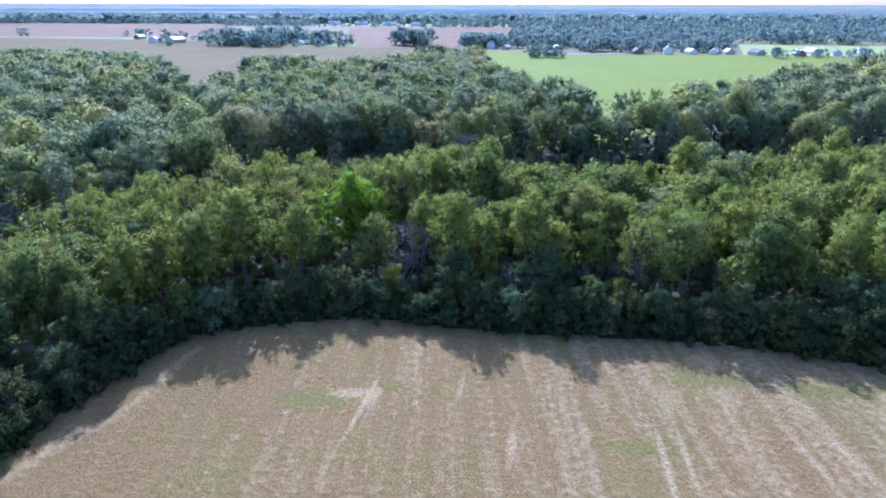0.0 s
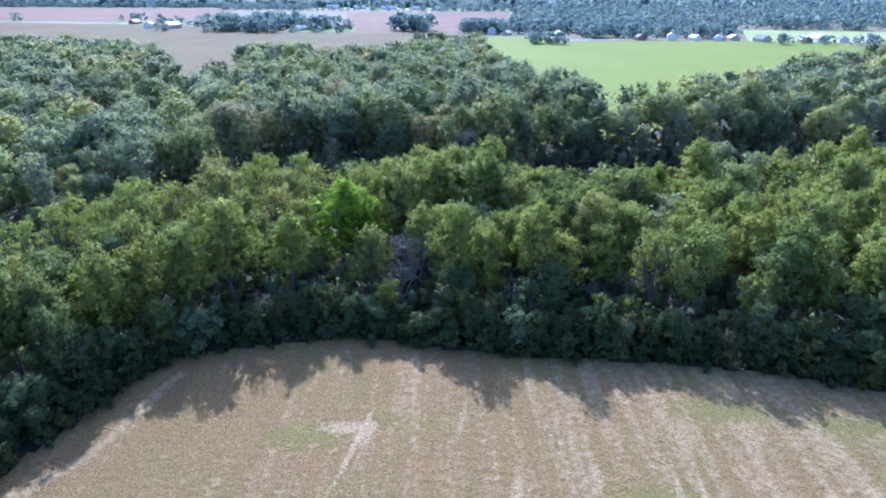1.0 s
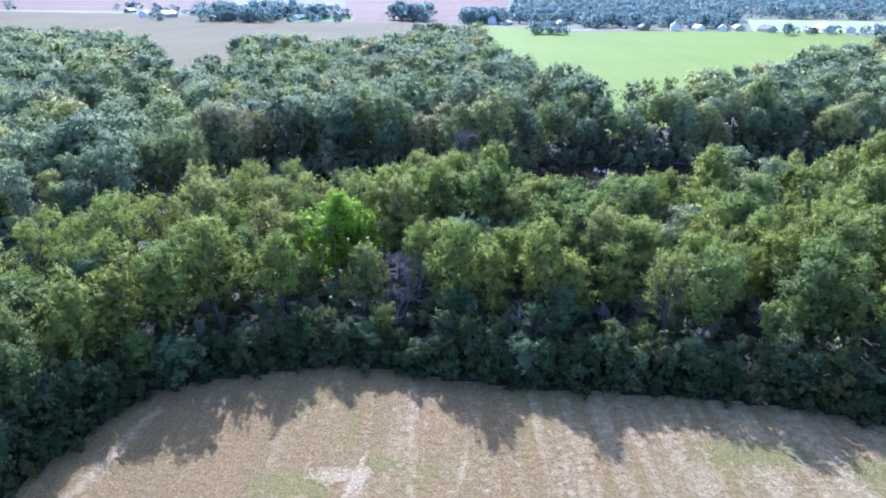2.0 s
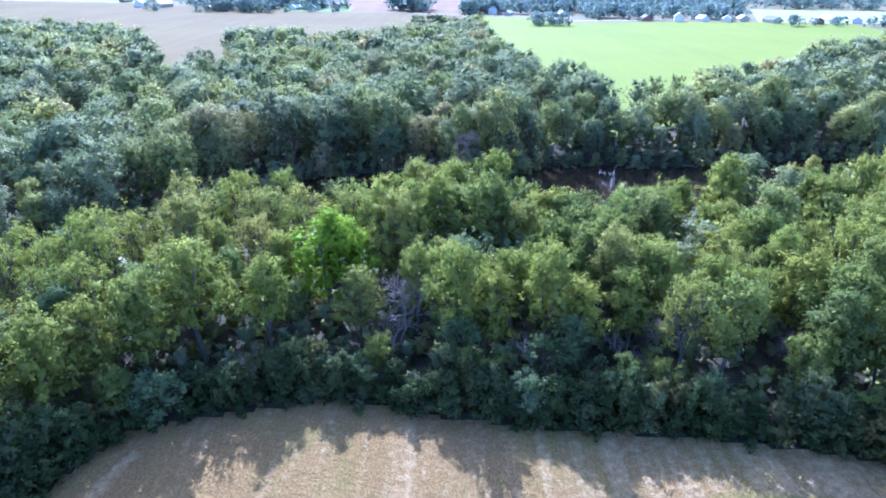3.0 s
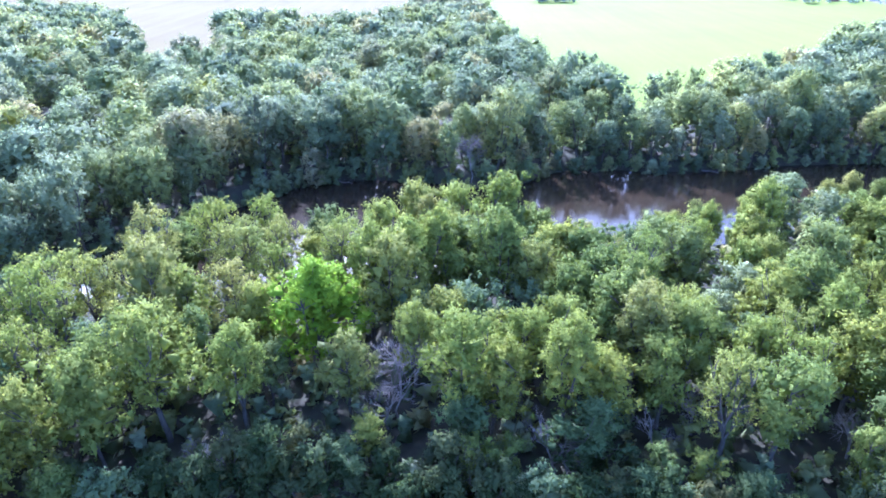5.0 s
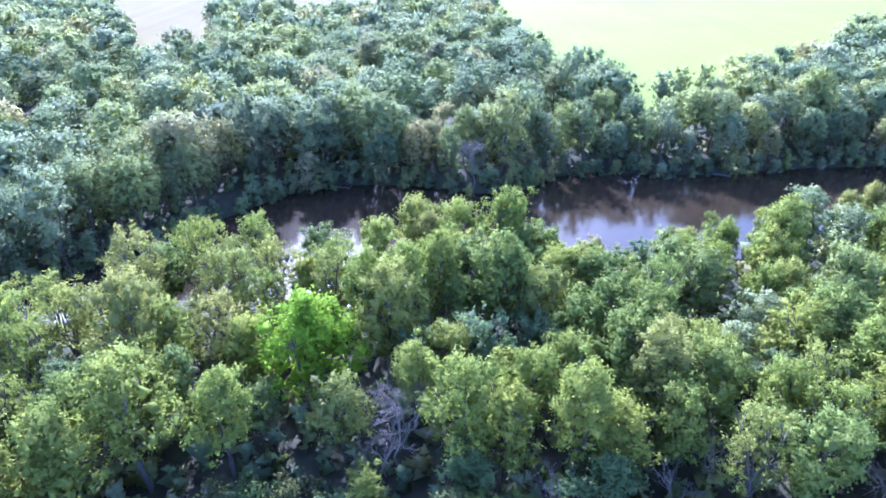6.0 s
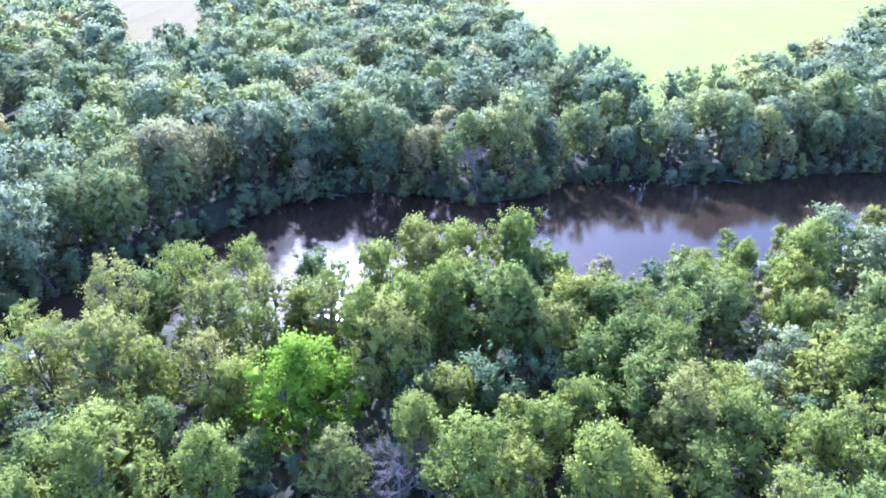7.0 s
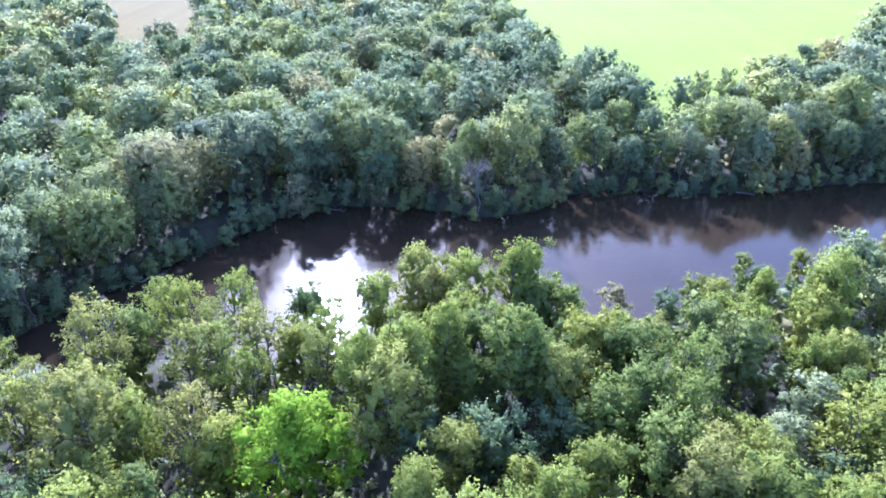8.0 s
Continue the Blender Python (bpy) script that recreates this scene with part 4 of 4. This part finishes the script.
for name, poly, win in (("woodland_west", WEST_WOOD, (-420, 60, 60, 600)), ("woodland_east", EAST_WOOD, (20, 560, 200, 640))):
    s = scatter(poly, 10.2, rng, jitter=0.42, window=win)
    db = from_line(s[:, 0], s[:, 1], FAR_BANK)
    dist = np.hypot(s[:, 0], s[:, 1] - 60)
    listed = (db < 13) & (s[:, 0] > -170) & (s[:, 0] < 190) & (s[:, 1] > 90)
    ok = ~listed & (np.abs(s[:, 0]) < 0.71 * s[:, 1] + 12) & ~((np.abs(s[:, 0] + 2 - 0.362 * (s[:, 1] - 72)) < 5.5) & (s[:, 1] > 246))
    ok &= from_line(s[:, 0], s[:, 1], LANE) > 5.0
    for part_name, sel, tpl in (("nearer", dist < 290, MID), ("farther", dist >= 290, BACK)):
        q = s[ok & sel]
        woodland(name, q, tpl, 13.5 + 9.5 * rng.random(len(q)), leaf_wood_hazed, "dense closed canopy of mixed green woodland")


# ---- distance ----
def cluster(x0, x1, y0, y1, gap, h0, h1, name="distant_trees", label="clump of dark green trees among fields", tpl=None):
    n = max(3, int((x1 - x0) * (y1 - y0) / gap ** 2))
    s = np.stack([x0 + (x1 - x0) * rng.random(n), y0 + (y1 - y0) * rng.random(n)], 1)
    return woodland(name, s, tpl or DISTANT, h0 + (h1 - h0) * rng.random(n), leaf_far_hazed, label)


for x0, x1, y0, y1, h0, h1 in ((-330, -292, 880, 1000, 9, 24), (-300, -262, 870, 960, 7, 18), (-268, -228, 858, 1010, 10, 25), (-236, -205, 930, 1040, 8, 20), (-205, -168, 900, 1040, 8, 19)):
    cluster(x0, x1, y0, y1, 10.5, h0, h1)
for x0, x1, y0, y1, h0, h1 in ((-440, -400, 985, 1040, 8, 18), (-392, -352, 990, 1060, 7, 17), (-345, -330, 960, 1000, 7, 14)):
    cluster(x0, x1, y0, y1, 14, h0, h1)
for x0, y0, h in ((-208, 868, 9), (-186, 874, 10), (-178, 868, 7), (-150, 868, 8)):
    cluster(x0, x0 + 9, y0, y0 + 9, 5, h, h + 3, label="round tree standing alone beside farm buildings")
cluster(-395, -370, 880, 900, 9, 9, 13)
cluster(-150, -138, 930, 945, 8, 14, 18)
cluster(-82, -28, 890, 935, 10, 17, 26)
cluster(80, 118, 700, 730, 8, 11, 16, label="isolated clump of trees in a green field")
cluster(-560, -520, 1120, 1160, 14, 12, 18)
cluster(-930, -850, 1080, 1120, 16, 12, 22)
cluster(10, 30, 815, 880, 9, 14, 22)
cluster(340, 430, 700, 730, 11, 7, 12)
cluster(20, 150, 850, 930, 11, 12, 20)
cluster(150, 250, 775, 930, 12, 10, 18)
cluster(250, 335, 772, 900, 12, 10, 18)
cluster(430, 620, 690, 720, 10, 8, 14)


def village_woods():
    n = 2700
    y = 900 + 1250 * rng.random(n) ** 1.25
    x = -0.02 * y + (0.82 * y + 60) * rng.random(n)
    east_meadow = inside(x, y, [(320, 740), (620, 715), (990, 800), (1000, 915), (640, 940), (400, 975)])
    soil = inside(x, y, [(-160, 860), (40, 860), (80, 980), (150, 1650), (-260, 1620)])
    clear = np.sin(x * 0.021 + 1.3) * np.sin(y * 0.013 + 0.4) > 0.72
    k = ~east_meadow & ~soil & ~clear
    s = np.stack([x[k], y[k]], 1)
    woodland("village_woods", s, DISTANT, 12 + 9 * rng.random(len(s)), leaf_far_hazed, "wooded village of dark green trees far off")


village_woods()


def horizon_woods():
    n = 2000
    y = 1950 + 420 * rng.random(n)
    x = (rng.random(n) * 2 - 1) * 0.85 * y
    k = np.sin(x * 0.0022 + 0.6) + np.sin(y * 0.011 + x * 0.0012) > -0.75
    k |= x > 0.05 * y
    s = np.stack([x[k], y[k]], 1)
    woodland("horizon_woods", s, HAZE, 15 + 9 * rng.random(len(s)), leaf_far_hazed, "woods along the horizon, tinted blue with haze")


horizon_woods()


def ridge(y, depth, height, material, seed):
    """A long low wooded rise far off, with an uneven crest."""
    xs = np.arange(-1.1 * y, 1.1 * y, 24.0)
    r = np.random.default_rng(seed)
    bumps = np.convolve(r.normal(0, 1, len(xs)), np.ones(3) / 3, "same")
    swell = np.sin(xs * 0.0011 + seed) + 0.6 * np.sin(xs * 0.0031 + 2 * seed)
    crest = height + bumps * 2.2 + swell * 2.5
    prof = ((0.0, -8.0, 0.0), (0.12, 0.0, 0.75), (0.3, 0.0, 1.0), (1.0, -8.0, 0.0))
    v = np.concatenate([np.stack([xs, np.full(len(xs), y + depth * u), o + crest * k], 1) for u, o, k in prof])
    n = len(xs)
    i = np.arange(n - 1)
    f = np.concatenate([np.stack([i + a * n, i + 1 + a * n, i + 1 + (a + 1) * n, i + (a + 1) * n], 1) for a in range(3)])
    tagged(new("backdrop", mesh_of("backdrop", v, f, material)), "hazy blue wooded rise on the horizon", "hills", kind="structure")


# each farther rise glows paler and bluer, standing in for thicker haze
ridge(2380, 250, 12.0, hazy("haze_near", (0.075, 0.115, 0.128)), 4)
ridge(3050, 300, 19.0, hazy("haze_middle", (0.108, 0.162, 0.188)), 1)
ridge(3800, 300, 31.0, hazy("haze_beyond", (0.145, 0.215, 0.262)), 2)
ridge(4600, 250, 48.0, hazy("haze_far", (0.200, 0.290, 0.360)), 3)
for x0, x1, y0, y1 in ((-1500, -560, 1880, 1990), (-620, -380, 1700, 1990), (-380, 130, 1660, 1690), (-1100, -700, 1130, 1136)):
    cluster(x0, x1, y0, y1, 17, 9, 17, label="line of dark trees between far fields", name="hedge_trees")


# ---- houses ----
wall_white = plain("white_siding", (0.78, 0.77, 0.74), 0.7, 0.05, 0.8)
wall_brick = plain("red_brick_far", (0.30, 0.17, 0.12), 0.85, 0.2, 2.0)
wall_tan = plain("tan_siding", (0.5, 0.45, 0.37), 0.8, 0.08, 0.8)
roof_grey = plain("grey_shingles", (0.16, 0.16, 0.17), 0.85, 0.2, 1.5)
roof_shed = plain("weathered_white_roof", (0.62, 0.6, 0.57), 0.7, 0.1, 0.6)
roof_pale = plain("pale_metal_roof", (0.55, 0.57, 0.6), 0.35, 0.08, 0.6)
glass_dark = plain("dark_glass", (0.03, 0.035, 0.045), 0.1, 0.1)
door_mat = plain("painted_door", (0.2, 0.1, 0.08), 0.5, 0.1)


def house(x, y, turn, w, d, h, wall, roof, label, chimney=True):
    root = new("house")
    root.matrix_basis = pose(x, y, 0.0, 0, 0, turn)
    tagged(root, label, "house")
    rise = d * 0.34
    bm = bmesh.new()
    box(bm, -w / 2, w / 2, -d / 2, d / 2, -0.1, h)
    for sx in (-w / 2, w / 2):
        a = [bm.verts.new(p) for p in ((sx, -d / 2, h), (sx, d / 2, h), (sx, 0, h + rise))]
        b = [bm.verts.new((v.co.x - math.copysign(0.3, sx), v.co.y, v.co.z)) for v in a]
        bm.faces.new(a), bm.faces.new(b[::-1])
        for i in range(3):
            bm.faces.new((a[i], b[i], b[(i + 1) % 3], a[(i + 1) % 3]))
    part("wall", bm, wall, root)
    bm = bmesh.new()
    over = 0.5
    run_ = d / 2 + over
    drop = rise * over / (d / 2)
    for sgn in (-1, 1):
        lo = [(-w / 2 - over, sgn * run_, h - drop), (w / 2 + over, sgn * run_, h - drop), (w / 2 + over, 0, h + rise), (-w / 2 - over, 0, h + rise)]
        a = [bm.verts.new((px, py, pz + 0.02)) for px, py, pz in lo]
        b = [bm.verts.new((px, py, pz + 0.24)) for px, py, pz in lo]
        bm.faces.new(a), bm.faces.new(b)
        for i in range(4):
            bm.faces.new((a[i], b[i], b[(i + 1) % 4], a[(i + 1) % 4]))
    bmesh.ops.recalc_face_normals(bm, faces=bm.faces[:])
    top = part("roof", bm, roof, root)
    if chimney:
        bm = bmesh.new()
        box(bm, w * 0.22, w * 0.22 + 0.9, -0.4, 0.4, h + rise * 0.6, h + rise + 1.0, 0.05)
        part("chimney", bm, wall_brick, top)
    bm = bmesh.new()
    box(bm, -0.5, 0.5, -d / 2 - 0.06, -d / 2 + 0.02, 0, 2.1, 0.02)
    part("door", bm, door_mat, root)
    rows_up = 2 if h > 4 else 1
    for r in range(rows_up):
        for i in range(4):
            cx = -w / 2 + w * (i + 0.5) / 4
            if r == 0 and abs(cx) < 1.1:
                continue
            z0 = 0.9 + 2.7 * r
            bm = bmesh.new()
            box(bm, cx - 0.62, cx + 0.62, -d / 2 - 0.05, -d / 2 + 0.02, z0 - 0.08, z0 + 1.38, 0.02)
            win = part("window", bm, wall_white, root)
            bm = bmesh.new()
            box(bm, cx - 0.5, cx + 0.5, -d / 2 - 0.08, -d / 2 - 0.04, z0 + 0.04, z0 + 1.26)
            part("pane", bm, glass_dark, win)
    return root


roof_white = plain("sunlit_pale_shingles", (0.5, 0.49, 0.47), 0.7, 0.12, 1.0)
house(51, 856, 78, 13, 10, 6.0, wall_white, roof_white, "white two-storey farmhouse at the edge of a green field")
house(68, 836, 65, 14, 7, 3.0, wall_tan, roof_pale, "low tan outbuilding with a pale roof")
house(184, 905, 82, 26, 14, 5.5, wall_tan, roof_grey, "large tan house with a grey roof among trees")
house(171, 840, 70, 16, 9, 3.0, wall_white, roof_pale, "low white house with a pale roof")
house(130, 822, 95, 14, 9, 3.2, wall_white, roof_white, "low white house at the wood's edge")
house(247, 762, 75, 12, 9, 5.6, wall_white, roof_white, "white two-storey house by a green field")
house(213, 766, 88, 16, 9, 3.2, wall_brick, roof_grey, "low brick house under trees")
house(274, 764, 100, 14, 9, 3.2, wall_white, roof_white, "low white house by a green field")
house(300, 763, 68, 16, 9, 3.2, wall_white, roof_white, "low white house by a green field")
house(318, 766, 85, 14, 9, 3.2, wall_tan, roof_pale, "low tan house with a pale roof")
house(342, 748, 102, 18, 10, 3.4, wall_tan, roof_grey, "long tan house with a grey roof")
house(385, 740, 78, 20, 10, 3.4, wall_brick, roof_white, "long brick house with a pale roof")
house(404, 750, 90, 22, 11, 4.4, wall_white, roof_white, "wide white house with a pale roof")
house(430, 746, 70, 14, 9, 3.4, wall_white, roof_grey, "low white house with a grey roof")
house(462, 752, 95, 16, 9, 3.4, wall_white, roof_white, "low white house beside a meadow")
house(-205, 912, 75, 20, 10, 3.4, wall_white, roof_white, "long white farm building with a pale roof")
house(-180, 905, 100, 16, 9, 3.4, wall_white, roof_pale, "low white farm shed by a lawn")
house(-158, 955, 85, 24, 11, 4.4, wall_brick, roof_grey, "brick farmhouse with a grey roof")
house(-500, 1062, 80, 18, 10, 3.6, wall_brick, roof_white, "brick farmhouse by a gravel road")
house(-430, 955, 100, 18, 10, 5.6, wall_white, roof_white, "white two-storey farmhouse among trees")
house(-395, 950, 70, 24, 12, 5.0, wall_tan, roof_pale, "tan barn with a pale metal roof")
for i, (x, y) in enumerate(((-330, 1880), (-250, 1840), (-170, 1800), (-90, 1790), (-30, 1770), (60, 1760))):
    house(x, y, 8, 34, 16, 4.5, wall_white, roof_shed, "long white farm shed with a pale metal roof", False)


# ---- river bank details ----
def driftwood(x, y, z, turn, length, label, seed, wood=bark_drift):
    r = np.random.default_rng(seed)
    tb = Tubes()
    tb.add(bent(r, (-length / 2, 0, 0), (length / 2, 0, 0.35), 6, 0.12), np.linspace(0.26, 0.1, 6), 8)
    for _ in range(4):
        u = (r.random() - 0.3) * length * 0.7
        tb.add(bent(r, (u, 0, 0.1), (u + 0.8 + r.random(), r.normal(0, 0.8), 0.5 + r.random()), 4, 0.08), np.linspace(0.09, 0.03, 4), 5)
    ob = new("driftwood_log", tb.mesh("driftwood_log", wood))
    ob.matrix_basis = pose(x, y, z, 0, 0, turn)
    tagged(ob, label, "log", "driftwood along the river")


driftwood(-79.5, 170.0, WATER + 0.1, 20, 6.0, "bleached driftwood log stranded at the bank", 1)
driftwood(-64.0, 183.0, WATER + 0.1, 35, 5.0, "bleached fallen branch at the bank", 2)
driftwood(54.0, 226.6, WATER + 0.1, 55, 3.2, "pale fallen trunk lying in the water", 3, bark_pale)
driftwood(-31.0, 215.5, WATER + 0.1, -25, 6.0, "grey fallen tree reaching into the water", 4)
driftwood(78.0, 227.2, WATER + 0.1, -30, 5.0, "grey fallen branch at the bank", 5)


def sandbar():
    bm = bmesh.new()
    bmesh.ops.create_uvsphere(bm, u_segments=20, v_segments=8, radius=1)
    for v in bm.verts:
        k = 1 + 0.25 * noise.noise(v.co * 1.7)
        v.co = Vector((v.co.x * 7 * k, v.co.y * 4 * k, v.co.z * 0.7))
    ob = part("sandbar", bm, sand, None)
    ob.matrix_basis = pose(-75.5, 150.5, WATER + 0.1, 0, 0, 50)
    tagged(ob, "pale sandbar at the bend of the river", "sandbar", kind="structure")


sandbar()


def mud_bank():
    """Bare earth where the far bank juts out at the bend."""
    bm = bmesh.new()
    bmesh.ops.create_uvsphere(bm, u_segments=20, v_segments=8, radius=1)
    for v in bm.verts:
        k = 1 + 0.3 * noise.noise(v.co * 2.1 + Vector((3, 1, 0)))
        v.co = Vector((v.co.x * 5.0 * k, v.co.y * 3.0 * k, v.co.z * 1.3))
    ob = part("mud_bank", bm, mud, None)
    ob.matrix_basis = pose(23.4, 222.4, WATER + 1.1, 0, 0, 55)
    tagged(ob, "bare brown earth bank at the river bend", "river bank", kind="structure")


mud_bank()
